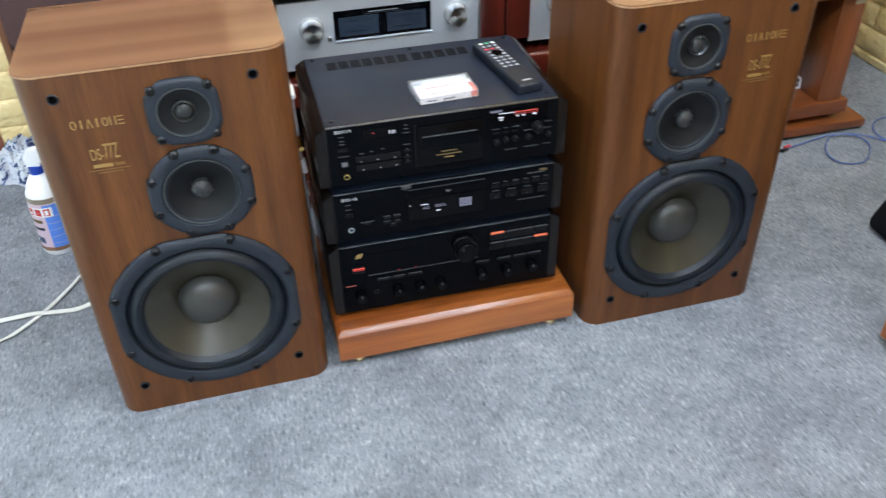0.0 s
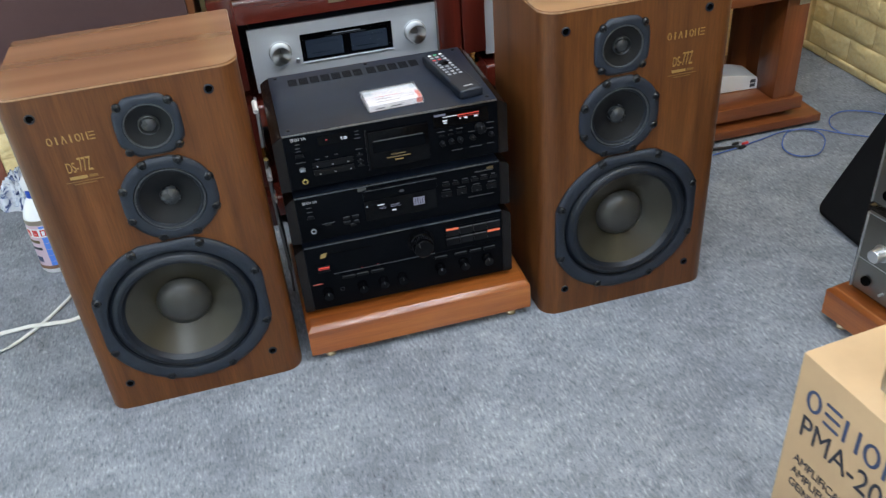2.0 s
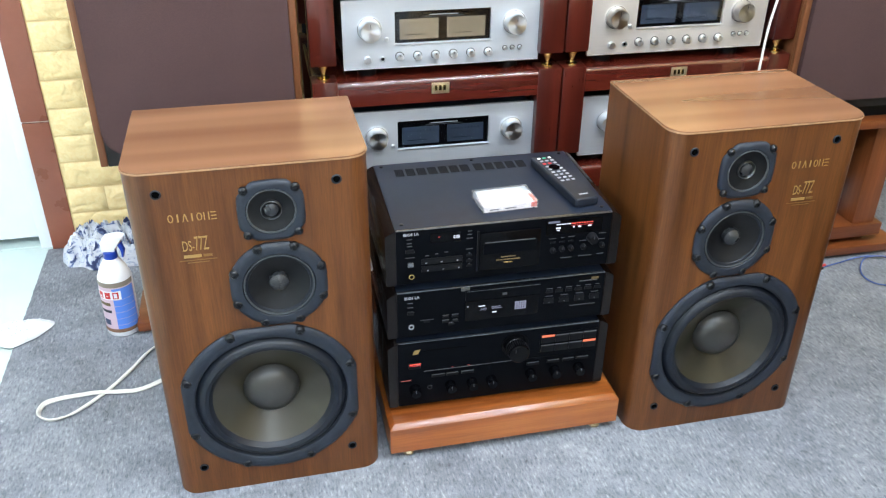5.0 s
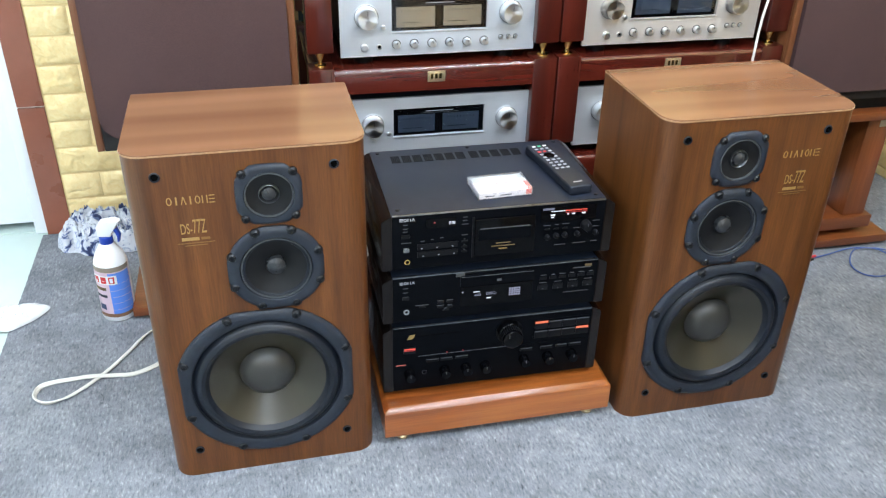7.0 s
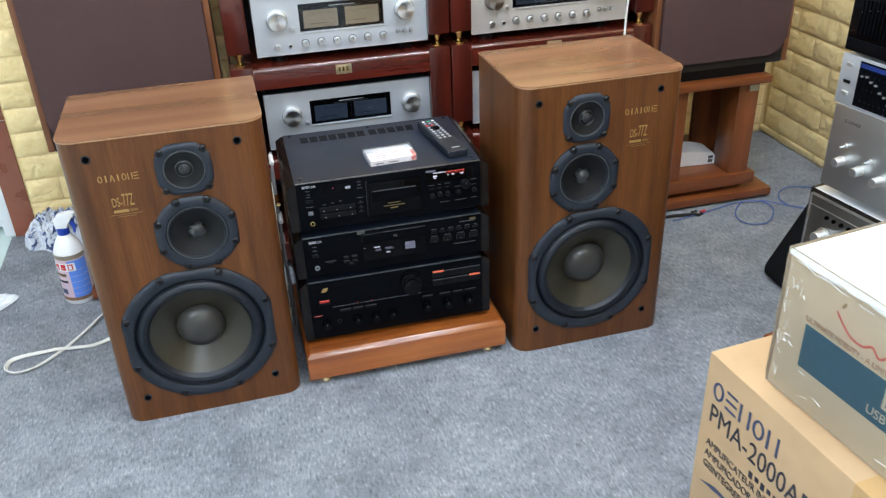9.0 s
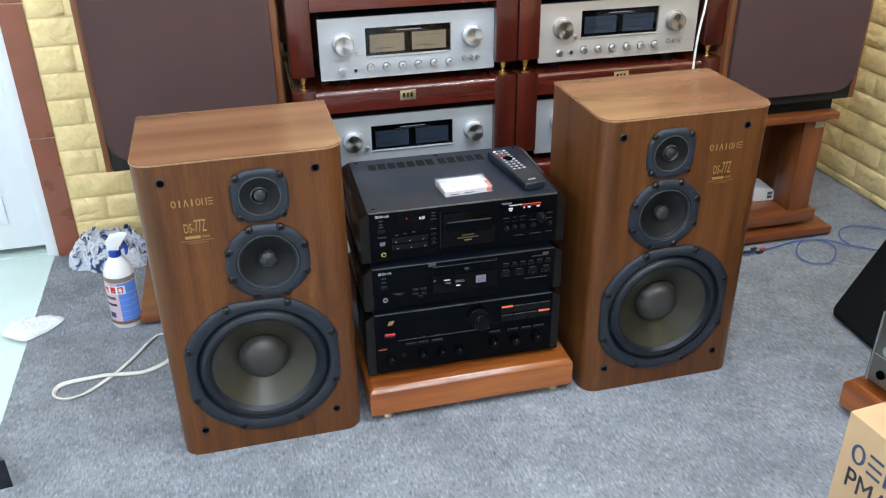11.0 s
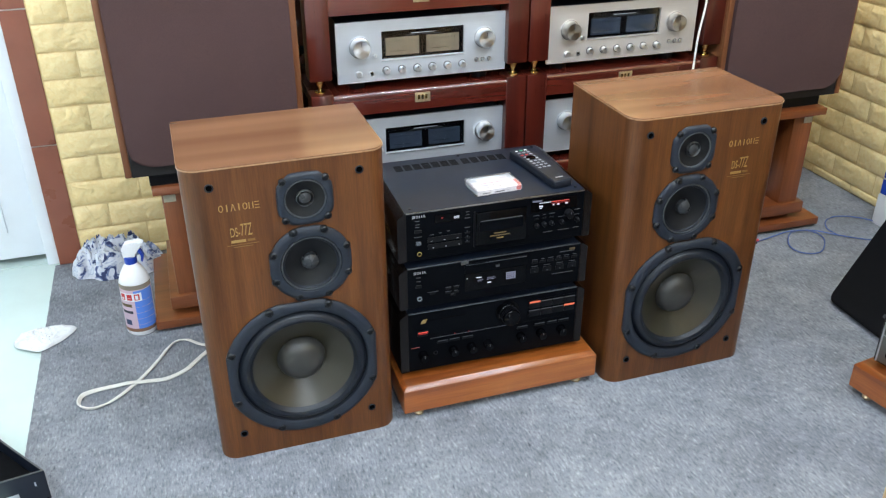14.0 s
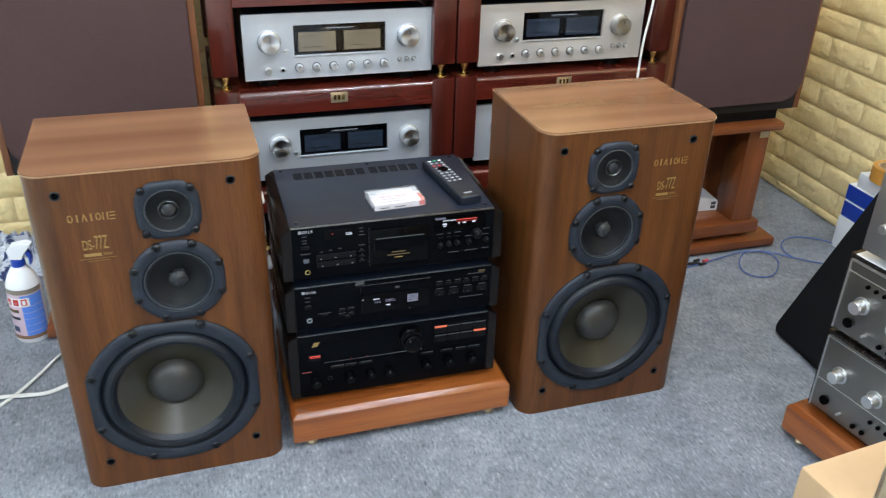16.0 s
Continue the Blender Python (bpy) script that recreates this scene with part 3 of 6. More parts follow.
# the wall battens stay out of view and only house the added fill
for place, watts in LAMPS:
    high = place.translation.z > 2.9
    f = thing("ceiling_light" if high else "added_wall_light", place, "white fluorescent batten fixed to the " + ("ceiling" if high else "white wall out of view, added as fill"), "ceiling light" if high else "wall light", "fluorescent lights")
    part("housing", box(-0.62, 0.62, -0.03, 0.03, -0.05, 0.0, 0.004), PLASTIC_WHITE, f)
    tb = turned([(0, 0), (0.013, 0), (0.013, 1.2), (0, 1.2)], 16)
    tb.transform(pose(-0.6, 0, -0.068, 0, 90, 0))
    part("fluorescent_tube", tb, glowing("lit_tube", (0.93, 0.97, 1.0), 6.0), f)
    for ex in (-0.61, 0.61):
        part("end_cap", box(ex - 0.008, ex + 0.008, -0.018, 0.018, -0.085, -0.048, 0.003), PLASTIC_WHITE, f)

# ---- the pair of loudspeakers in front ----
SPK_W, SPK_D, SPK_H = 0.387, 0.28, 0.678


def cabinet_outline(grow=0.0):
    """Plan of the cabinet: two rounded front corners."""
    hw, r = SPK_W / 2 + grow, 0.036
    pts = [(hw, SPK_D), (-hw, SPK_D)]
    for i in range(9):
        a = math.pi + i * math.pi / 16
        pts.append((-hw + r + r * math.cos(a), r + r * math.sin(a) - grow))
    for i in range(9):
        a = 1.5 * math.pi + i * math.pi / 16
        pts.append((hw - r + r * math.cos(a), r + r * math.sin(a) - grow))
    return pts


def holed_cabinet(holes):
    """The cabinet's walls and a baffle with round driver openings."""
    h = SPK_H - 0.003
    bm = bmesh.new()
    out = cabinet_outline()
    lo = [bm.verts.new((x, y, 0)) for x, y in out]
    hi = [bm.verts.new((x, y, h)) for x, y in out]
    n = len(out)
    flat = 10
    for i in range(n):
        if i != flat:
            bm.faces.new((lo[i], lo[(i + 1) % n], hi[(i + 1) % n], hi[i]))
    bm.faces.new(hi), bm.faces.new(lo[::-1])
    ring = [lo[flat], lo[flat + 1], hi[flat + 1], hi[flat]]
    edges = []
    for k in range(4):
        a, b = ring[k], ring[(k + 1) % 4]
        edges.append(bm.edges.get((a, b)) or bm.edges.new((a, b)))
    tubes = []
    for cx, cz, r in holes:
        f = [bm.verts.new((cx + r * math.cos(2 * math.pi * i / 48), 0, cz + r * math.sin(2 * math.pi * i / 48))) for i in range(48)]
        b = [bm.verts.new((v.co.x, 0.09, v.co.z)) for v in f]
        edges += [bm.edges.new((f[i], f[(i + 1) % 48])) for i in range(48)]
        tubes.append((f, b))
    bmesh.ops.triangle_fill(bm, use_beauty=True, use_dissolve=False, edges=edges)
    for f, b in tubes:
        for i in range(48):
            bm.faces.new((f[i], f[(i + 1) % 48], b[(i + 1) % 48], b[i]))
        bm.faces.new(b)
    return bm


def screw(x, z, y, r, parent):
    k = part("screw", lathe([(r * 1.4, 0.002), (r * 1.3, -0.0012), (r * 1.0, -0.0022), (r * 0.8, -0.0045), (r * 0.45, -0.0048), (r * 0.4, -0.003), (0, -0.003)], 14, x, z, y), SCREW, parent)
    return k


def woofer(x, z, parent):
    w = part("woofer_frame", ring_plate(clipped_disc(0.1655, 0.1565, 0.1590, 0.1645), 0.137, x, z, -0.009, 0.0), DRIVER_FRAME, parent, "grey-black cast woofer frame with flattened sides")
    part("surround", lathe([(0.1385, -0.001), (0.1350, 0.0015), (0.1328, -0.0005), (0.1305, -0.005), (0.1265, -0.010), (0.120, -0.012), (0.1135, -0.0095), (0.1085, -0.002), (0.105, 0.001)], 72, x, z), RUBBER, w, "black rubber roll surround")
    part("cone", lathe([(0.1065, -0.0005), (0.1, 0.004), (0.080, 0.0175), (0.060, 0.0305), (0.046, 0.0385)], 72, x, z), CONE, w, "olive-brown woven cone")
    part("dust_cap", lathe([(0.0520, 0.0335), (0.0505, 0.0285), (0.0455, 0.0185), (0.0375, 0.0110), (0.0265, 0.0060), (0.013, 0.0032), (0, 0.0024)], 48, x, z), CAP, w, "dull grey domed dust cap")
    for i in range(8):
        a = radians(22.5 + 45 * i)
        screw(x + 0.1555 * math.cos(a), z + 0.1565 * math.sin(a), -0.0065, 0.0078, w)
    return w


def midrange(x, z, parent):
    w = part("midrange_frame", ring_plate(clipped_disc(0.0835, 0.0815, 0.0815, 0.0815), 0.0600, x, z, -0.009, 0.0), DRIVER_FRAME, parent, "grey-black cast midrange frame")
    part("trim_ring", lathe([(0.0600, -0.0060), (0.0592, -0.0078), (0.0578, -0.0078), (0.0572, -0.005)], 56, x, z), THIN_RING, w, "thin grey trim ring")
    part("surround", lathe([(0.0600, -0.003), (0.0565, -0.0055), (0.053, -0.004), (0.051, 0.0)], 56, x, z), RUBBER, w)
    part("cone", lathe([(0.052, -0.002), (0.044, 0.002), (0.03, 0.008), (0.018, 0.012)], 56, x, z), MID_CONE, w, "black midrange cone")
    part("dust_cap", lathe([(0.0178, 0.012), (0.0178, 0.008), (0.0160, 0.002), (0.011, -0.0018), (0.0055, -0.0036), (0, -0.004)], 36, x, z), DARK_CAP, w)
    for i in range(8):
        a = radians(22.5 + 45 * i)
        screw(x + 0.0772 * math.cos(a), z + 0.0772 * math.sin(a), -0.0062, 0.0070, w)
    return w


def tweeter(x, z, parent):
    pts = []
    for i in range(64):
        a = 2 * math.pi * i / 64
        c, s = math.cos(a), math.sin(a)
        k = (abs(c) ** 3.4 + abs(s) ** 3.4) ** (-1 / 3.4)
        k = min(k, 1.28 / (abs(c) + abs(s)) * 1.18)
        pts.append((0.0545 * k * c, 0.0545 * k * s))
    w = part("tweeter_frame", ring_plate(pts, 0.0400, x, z, -0.008, 0.0), DRIVER_FRAME, parent, "grey-black tweeter plate with cut corners")
    part("trim_ring", lathe([(0.0405, -0.0060), (0.0398, -0.0074), (0.0384, -0.0074), (0.0378, -0.004)], 48, x, z), THIN_RING, w)
    part("horn", lathe([(0.0400, -0.004), (0.034, -0.002), (0.025, 0.001), (0.0140, 0.003)], 48, x, z), MID_CONE, w)
    part("dome_ring", lathe([(0.0172, 0.0035), (0.0169, -0.0026), (0.0160, -0.0030), (0.0140, 0.0005), (0.0118, 0.0035)], 40, x, z), DOME_METAL, w, "dull metal cup round the dome")
    part("dome", lathe([(0.0128, 0.0025), (0.0110, -0.0015), (0.007, -0.0038), (0, -0.0046)], 32, x, z), DARK_CAP, w)
    for sx in (-1, 1):
        for sz in (-1, 1):
            screw(x + sx * 0.0408, z + sz * 0.0402, -0.0066, 0.0056, w)
    return w


def loudspeaker(cx, y, side, label):
    """side: 1 where the small drivers sit towards the cabinet's right edge, -1 where mirrored."""
    wx = -0.002 if side > 0 else -0.011
    mx = 0.0325 if side > 0 else -0.038
    s = thing("loudspeaker", pose(cx, y, 0, 0, 0, 0.5), label, "loudspeaker", "pair of loudspeakers")
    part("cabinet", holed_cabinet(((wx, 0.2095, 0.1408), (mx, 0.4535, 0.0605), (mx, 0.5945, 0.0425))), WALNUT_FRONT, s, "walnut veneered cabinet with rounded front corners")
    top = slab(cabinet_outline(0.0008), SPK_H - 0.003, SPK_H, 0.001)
    part("top_panel", top, WALNUT_TOP_LIT, s, "walnut top with overhead light in its colour, grain running across")
    rim = slab(cabinet_outline(0.0014), SPK_H - 0.0048, SPK_H - 0.0022)
    part("top_edge", rim, EDGE_WEAR, s, "pale worn edge of the top veneer")
    woofer(wx, 0.2095, s)
    midrange(mx - 0.001, 0.4535, s)
    tweeter(mx - 0.002, 0.5945, s)
    shift = 0.0 if side > 0 else -0.0055
    for hx in (-0.141, 0.141):
        for hz in (0.064, 0.639):
            hx += (shift if hz > 0.3 else shift * 0.6) if hz > 0.3 or side < 0 else -0.002
            h = part("grille_socket", lathe([(0.0086, 0.0), (0.0086, -0.0012), (0.0074, -0.0024), (0.0062, -0.0022), (0.0058, -0.0006)], 24, hx, hz), RUBBER, s, "black grille socket")
            part("socket_hole", lathe([(0.0061, -0.0007), (0.003, -0.0005), (0, -0.0005)], 20, hx, hz), FELT, h)
    lx = -side * 0.094 + shift
    wordmark(lx - 0.0375, lx + 0.0405, 0.595, 0.0140, -0.0005, ("ring", "post", "wedge", "post", "ring", "twin", "bars"), GOLD_PRINT, s)
    lettering("DS-", 0.027, pose(lx - 0.0225, -0.0005, 0.534, 90, 0, 0), GOLD_PRINT, s, squeeze=0.48)
    lettering("77Z", 0.037, pose(lx - 0.0025, -0.0005, 0.534, 90, 0, 0), GOLD_PRINT, s, squeeze=0.36)
    mark("gold_bar", lx - 0.008, 0.5235, 0.028, 0.0055, -0.0002, GOLD_PRINT, s)
    mark("gold_bar", lx + 0.016, 0.5235, 0.014, 0.0045, -0.0002, GOLD_DIM, s)
    mark("fine_print_bar", lx, 0.516, 0.06, 0.0012, -0.0002, GOLD_DIM, s)
    mark("fine_print_bar", lx, 0.5115, 0.036, 0.0012, -0.0002, GOLD_DIM, s)
    return s


loudspeaker(-0.090, 1.259, 1, "walnut three-way loudspeaker with exposed drivers, standing on the carpet")
loudspeaker(0.8222, 1.2465, -1, "walnut three-way loudspeaker, mirrored twin, standing on the carpet")

# ---- platform and the black hi-fi stack ----


def wooden_platform(m, w, d, label):
    """A low slab with a bevelled front edge on small brass-coloured feet."""
    p = thing("wooden_platform", m, label, "platform", "wooden platforms")
    bm = box(0, w, 0, d, 0.020, 0.090)
    rim = [e for e in bm.edges if all(v.co.z > 0.08 for v in e.verts)]
    bmesh.ops.bevel(bm, geom=rim, offset=0.010, segments=1, affect="EDGES")
    bmesh.ops.bevel(bm, geom=bm.edges[:], offset=0.0012, segments=1, affect="EDGES")
    part("slab", bm, PLATFORM_WOOD, p, "glossy orange-brown wooden slab with a chamfered rim")
    for x in (0.04, w - 0.04):
        for y in (0.022, d - 0.04):
            bm = turned([(0, 0), (0.011, 0), (0.012, 0.005), (0.008, 0.010), (0.014, 0.017), (0.014, 0.021)], 20)
            part("foot", bm, OLD_BRASS, p, "small brass-coloured foot", pose(x, y, 0))
    return p


PX, PY = 0.125, 1.264
wooden_platform(pose(PX, PY, 0), 0.482, 0.345, "low orange-brown varnished wooden platform under the hi-fi stack")

FRONT = 1.303
MID = 0.347
STACK_X = 0.3545


def hifi_body(name, label, category, z0, h, w=0.446, d=0.285, feet=0.012):
    """Case, face plate and chamfered side cheeks of a component; local z = 0 at its feet."""
    u = thing(name, pose(STACK_X, FRONT, z0, 0, 0, -0.6), label, category, "black hi-fi components")
    hw = w / 2
    part("case", box(-hw + 0.018, hw - 0.018, 0.006, d, feet, h - 0.003, 0.0015), BLACK_METAL, u)
    part("face_plate", box(-hw + 0.0195, hw - 0.0195, 0.0, 0.007, feet + 0.001, h - 0.001, 0.0012), BLACK_FACE, u)
    for sx in (-1, 1):
        a, b = sx * hw, sx * (hw - 0.019)
        outline = [(b, feet), (a - sx * 0.002, feet), (a, feet + 0.002), (a, h - 0.0135), (a - sx * 0.001, h - 0.0115), (a - sx * 0.013, h - 0.0035), (b, h - 0.0015)]
        part("side_cheek", prism(outline if sx > 0 else outline[::-1], -0.001, d, 0.0012), CHEEK, u, "glossy dark wooden side panel with a sloping top edge")
        for fy in (0.04, d - 0.04):
            part("foot", turned([(0, 0), (0.018, 0), (0.02, feet * 0.9), (0.02, feet + 0.001), (0, feet + 0.001)], 24), BLACK_PLASTIC, u, "", pose(sx * (hw - 0.05), fy, 0))
    return u


def cassette_deck():
    h = 0.127
    u = hifi_body("cassette_deck", "black cassette deck with lit level meter, top of the stack", "cassette deck", 0.380, h)
    X = lambda wx: wx - MID
    Z = lambda wz: wz - 0.398
    # top cover with raised dark strips for the shade in its vents, screws
    part("top_cover", box(-0.2045, 0.2045, 0.004, 0.284, h - 0.004, h, 0.001), BLACK_METAL, u, "matt black top cover")
    for i in range(12):
        vx = -0.158 + i * 0.0225 + (0.006 if i > 6 else 0)
        bm = bmesh.new()
        for k in range(5):
            join(bm, box(vx - 0.0088 + k * 0.0036, vx - 0.0057 + k * 0.0036, 0.221, 0.253, h - 0.0002, h + 0.0005))
        part("vent", bm, VENT_DARK, u)
    for sx, sy in ((-0.19, 0.02), (0.19, 0.02), (-0.19, 0.272), (0.19, 0.272), (0, 0.273)):
        s = part("screw", turned([(0, 0), (0.004, 0), (0.0035, 0.002), (0, 0.0024)], 12), SCREW, u, "", pose(sx, sy, h))
    part("front_lip", box(-0.203, 0.203, -0.001, 0.003, h - 0.0025, h - 0.0003), DARK_METAL, u, "thin bright front edge of the cover")
    # cassette door
    dr = part("cassette_door", box(X(0.297), X(0.413), -0.006, 0.002, Z(0.428), Z(0.506), 0.002), BLACK_GLOSS, u, "smoked black cassette door")
    part("door_ridge", box(X(0.307), X(0.402), -0.0072, -0.0055, Z(0.4855), Z(0.487)), GREY_PRINT, dr)
    part("door_window", box(X(0.304), X(0.405), -0.0066, -0.0056, Z(0.462), Z(0.4845)), BLACK_FACE, dr)
    for k, (w, mt) in enumerate(((0.028, OCHRE_PRINT), (0.046, OCHRE_PRINT), (0.016, GOLD_PRINT))):
        mark("print_bar", X(0.352), Z(0.4535 - 0.006 * k), w, 0.0022, -0.006, mt, dr)
    part("door_frame", box(X(0.293), X(0.2965), -0.003, 0.001, Z(0.425), Z(0.509)), BLACK_PLASTIC, u)
    # left half: mark, counter, keys
    wordmark(X(0.157), X(0.187), Z(0.5145), 0.0055, 0.0, ("bars", "ring", "twin", "wedge"), WHITE_PRINT, u)
    part("counter_window", box(X(0.206), X(0.262), -0.001, 0.0, Z(0.494), Z(0.513)), BLACK_GLOSS, u)
    lettering("0.00", 0.0085, pose(X(0.2485), -0.0015, Z(0.500), 90, 0, 0), GLOW_WHITE, u, "counter_digits", squeeze=0.8)
    mark("indicator", X(0.222), Z(0.505), 0.003, 0.002, -0.001, GLOW_RED_DIM, u)
    for k, z in enumerate((0.5045, 0.4965, 0.4905)):
        mark("print_bar", X(0.168), Z(z), 0.009, 0.0013, 0.0, GREY_PRINT, u)
    for k, z in enumerate((0.511, 0.504, 0.4965)):
        mark("print_bar", X(0.279), Z(z), 0.008 + 0.004 * (k == 2), 0.0013, 0.0, GREY_PRINT, u)
    part("power_key", box(X(0.161), X(0.176), -0.004, 0.0, Z(0.4775), Z(0.4845), 0.001), BLACK_PLASTIC, u)
    mark("print_bar", X(0.169), Z(0.467), 0.018, 0.0014, 0.0, GREY_PRINT, u)
    part("timer_key", box(X(0.164), X(0.175), -0.004, 0.0, Z(0.448), Z(0.4575), 0.0015), DARK_METAL, u, "small grey rocker key")
    j = part("phone_jack", lathe([(0.0055, 0.0), (0.0055, -0.002), (0.0035, -0.0022), (0.0032, 0.0)], 20, X(0.171), Z(0.427)), BRASS, u, "brass-rimmed phone socket")
    part("jack_hole", lathe([(0.0034, -0.0004), (0, -0.0004)], 14, X(0.171), Z(0.427)), FELT, j)
    for x, z, w in ((0.200, 0.468, 0.016), (0.218, 0.470, 0.012), (0.236, 0.472, 0.014)):
        mark("print_bar", X(x), Z(z), w * 0.45, 0.0014, 0.0, GREY_PRINT, u)
    for row, zz in enumerate((0.456, 0.440)):
        part("key_strip", box(X(0.190), X(0.266), -0.0025, 0.0, Z(zz - 0.0055), Z(zz + 0.0065), 0.0008), BLACK_PLASTIC, u)
        for k in range(3):
            x = 0.198 + k * 0.029 + row * 0.003
            mark("transport_mark", X(x), Z(zz - 0.002), 0.0028, 0.0014, -0.0025, WHITE_PRINT, u)
    for z in (0.474, 0.465, 0.453, 0.443):
        mark("print_bar", X(0.279), Z(z), 0.012 if z == 0.474 else 0.003, 0.0014, 0.0, GREY_PRINT, u)
    for z in (0.465, 0.453, 0.443):
        part("small_key", box(X(0.274), X(0.2845), -0.002, 0.0, Z(z - 0.006), Z(z - 0.002), 0.0006), BLACK_PLASTIC, u)
    # right half: level display and knobs
    part("display_window", box(X(0.424), X(0.533), -0.0012, 0.0, Z(0.486), Z(0.516)), BLACK_GLOSS, u, "black display window")
    mark("blue_mark", X(0.438), Z(0.513), 0.022, 0.004, -0.0012, GLOW_BLUE, u)
    for k in range(15):
        red = k > 5
        mark("level_dash", X(0.445 + k * 0.0048), Z(0.5075), 0.0034, 0.0018, -0.0012, GLOW_RED if red else GLOW_WHITE, u)
        if red:
            mark("level_dash", X(0.445 + k * 0.0048), Z(0.5035), 0.0036, 0.0013, -0.0012, GLOW_RED_DIM, u)
    for x, w in ((0.447, 0.009), (0.477, 0.003), (0.488, 0.006), (0.508, 0.007)):
        mark("display_word", X(x), Z(0.5), w, 0.0028, -0.0012, GLOW_WHITE, u)
    mark("display_word", X(0.447), Z(0.4955), 0.006, 0.002, -0.0012, GLOW_WHITE, u)
    knob("level_knob", 0.0095, 0.016, X(0.514), Z(0.4745), 0.0, BLACK_PLASTIC, u, GREY_PRINT, "black level knob with pale pointer")
    for x, z, w in ((0.438, 0.478, 0.014), (0.457, 0.4785, 0.007), (0.475, 0.479, 0.013), (0.5355, 0.4805, 0.014), (0.498, 0.468, 0.014), (0.5355, 0.468, 0.012), (0.467, 0.4345, 0.022), (0.505, 0.435, 0.026), (0.535, 0.436, 0.014)):
        mark("print_bar", X(x), Z(z), w, 0.0013, 0.0, GREY_PRINT, u)
    for x in (0.439, 0.4565, 0.474, 0.4985, 0.5355):
        k = knob("tone_knob", 0.0052, 0.008, X(x), Z(0.454 + 0.002 * (x > 0.45)), 0.0, BLACK_PLASTIC, u, GREY_PRINT, segs=18)
    for x in (0.439, 0.4565, 0.474):
        part("switch_key", box(X(x - 0.005), X(x + 0.005), -0.002, 0.0, Z(0.468), Z(0.4715), 0.0006), BLACK_PLASTIC, u)
    return u


def disc_player():
    h = 0.115
    u = hifi_body("disc_player", "black disc player with a dim lit display, middle of the stack", "disc player", 0.261, h)
    X = lambda wx: wx - MID
    Z = lambda wz: wz - 0.283
    part("front_lip", box(-0.203, 0.203, -0.001, 0.003, h - 0.0025, h - 0.0003), DARK_METAL, u, "thin bright front edge")
    t = part("disc_tray", box(X(0.274), X(0.421), -0.003, 0.001, Z(0.365), Z(0.388), 0.001), BLACK_FACE, u, "closed disc tray")
    part("tray_edge", box(X(0.276), X(0.419), -0.0036, -0.0026, Z(0.3858), Z(0.3868)), DARK_METAL, t)
    mark("disc_mark", X(0.350), Z(0.3735), 0.009, 0.005, -0.003, GREY_PRINT, t)
    mark("badge", X(0.2735), Z(0.3915), 0.017, 0.0085, 0.0, RING, u, 0.001)
    wordmark(X(0.157), X(0.187), Z(0.3835), 0.0055, 0.0, ("bars", "ring", "twin", "wedge"), WHITE_PRINT, u)
    part("display_window", box(X(0.274), X(0.419), -0.001, 0.0, Z(0.318), Z(0.362)), BLACK_GLOSS, u, "black display window")
    lettering("-NO", 0.0075, pose(X(0.302), -0.0014, Z(0.3395), 90, 0, 0), GLOW_DIM, u, "display_word", squeeze=0.95)
    lettering("DISC-", 0.0085, pose(X(0.3255), -0.0014, Z(0.3405), 90, 0, 0), GLOW_DIM, u, "display_word", squeeze=1.0)
    mark("display_dash", X(0.3065), Z(0.3495), 0.013, 0.0018, -0.001, GLOW_WHITE, u)
    mark("display_dash", X(0.3315), Z(0.333), 0.0085, 0.0024, -0.001, GLOW_WHITE, u)
    for r in range(4):
        for c in range(5):
            mark("calendar_cell", X(0.3735 + c * 0.0047), Z(0.3495 - r * 0.0047), 0.0037, 0.0036, -0.001, GLOW_DIM, u)
    mark("indicator", X(0.279), Z(0.351), 0.003, 0.002, -0.001, WHITE_PRINT, u)
    for z in (0.372, 0.3625, 0.353):
        mark("print_bar", X(0.168), Z(z), 0.010, 0.0013, 0.0, GREY_PRINT, u)
    part("power_key", box(X(0.1615), X(0.1745), -0.004, 0.0, Z(0.347), Z(0.3535), 0.001), BLACK_PLASTIC, u)
    j = part("phone_jack", lathe([(0.0055, 0.0), (0.0055, -0.002), (0.0035, -0.0022), (0.0032, 0.0)], 20, X(0.1695), Z(0.3185)), CHROME, u, "bright-rimmed phone socket")
    part("jack_hole", lathe([(0.0034, -0.0004), (0, -0.0004)], 14, X(0.1695), Z(0.3185)), FELT, j)
    for x, z, w in ((0.20, 0.331, 0.026), (0.236, 0.337, 0.012), (0.2545, 0.337, 0.013), (0.236, 0.326, 0.014), (0.2545, 0.3255, 0.009), (0.247, 0.319, 0.008)):
        mark("print_bar", X(x), Z(z), w, 0.0013, 0.0, GREY_PRINT, u)
        part("key", box(X(x - 0.006), X(x + 0.006), -0.002, 0.0, Z(z - 0.006), Z(z - 0.0018), 0.0006), BLACK_PLASTIC, u)
    mark("print_bar", X(0.531), Z(0.386), 0.014, 0.005, 0.0, OCHRE_PRINT, u)
    mark("print_bar", X(0.518), Z(0.3815), 0.036, 0.0018, 0.0, GREY_PRINT, u)
    for k in range(6):
        x = 0.440 + k * 0.0195
        mark("print_bar", X(x), Z(0.3715), 0.012 if k % 2 == 0 else 0.008, 0.0014, 0.0, GREY_PRINT, u)
        part("key", box(X(x - 0.007), X(x + 0.007), -0.0022, 0.0, Z(0.362), Z(0.368), 0.0007), BLACK_PLASTIC, u)
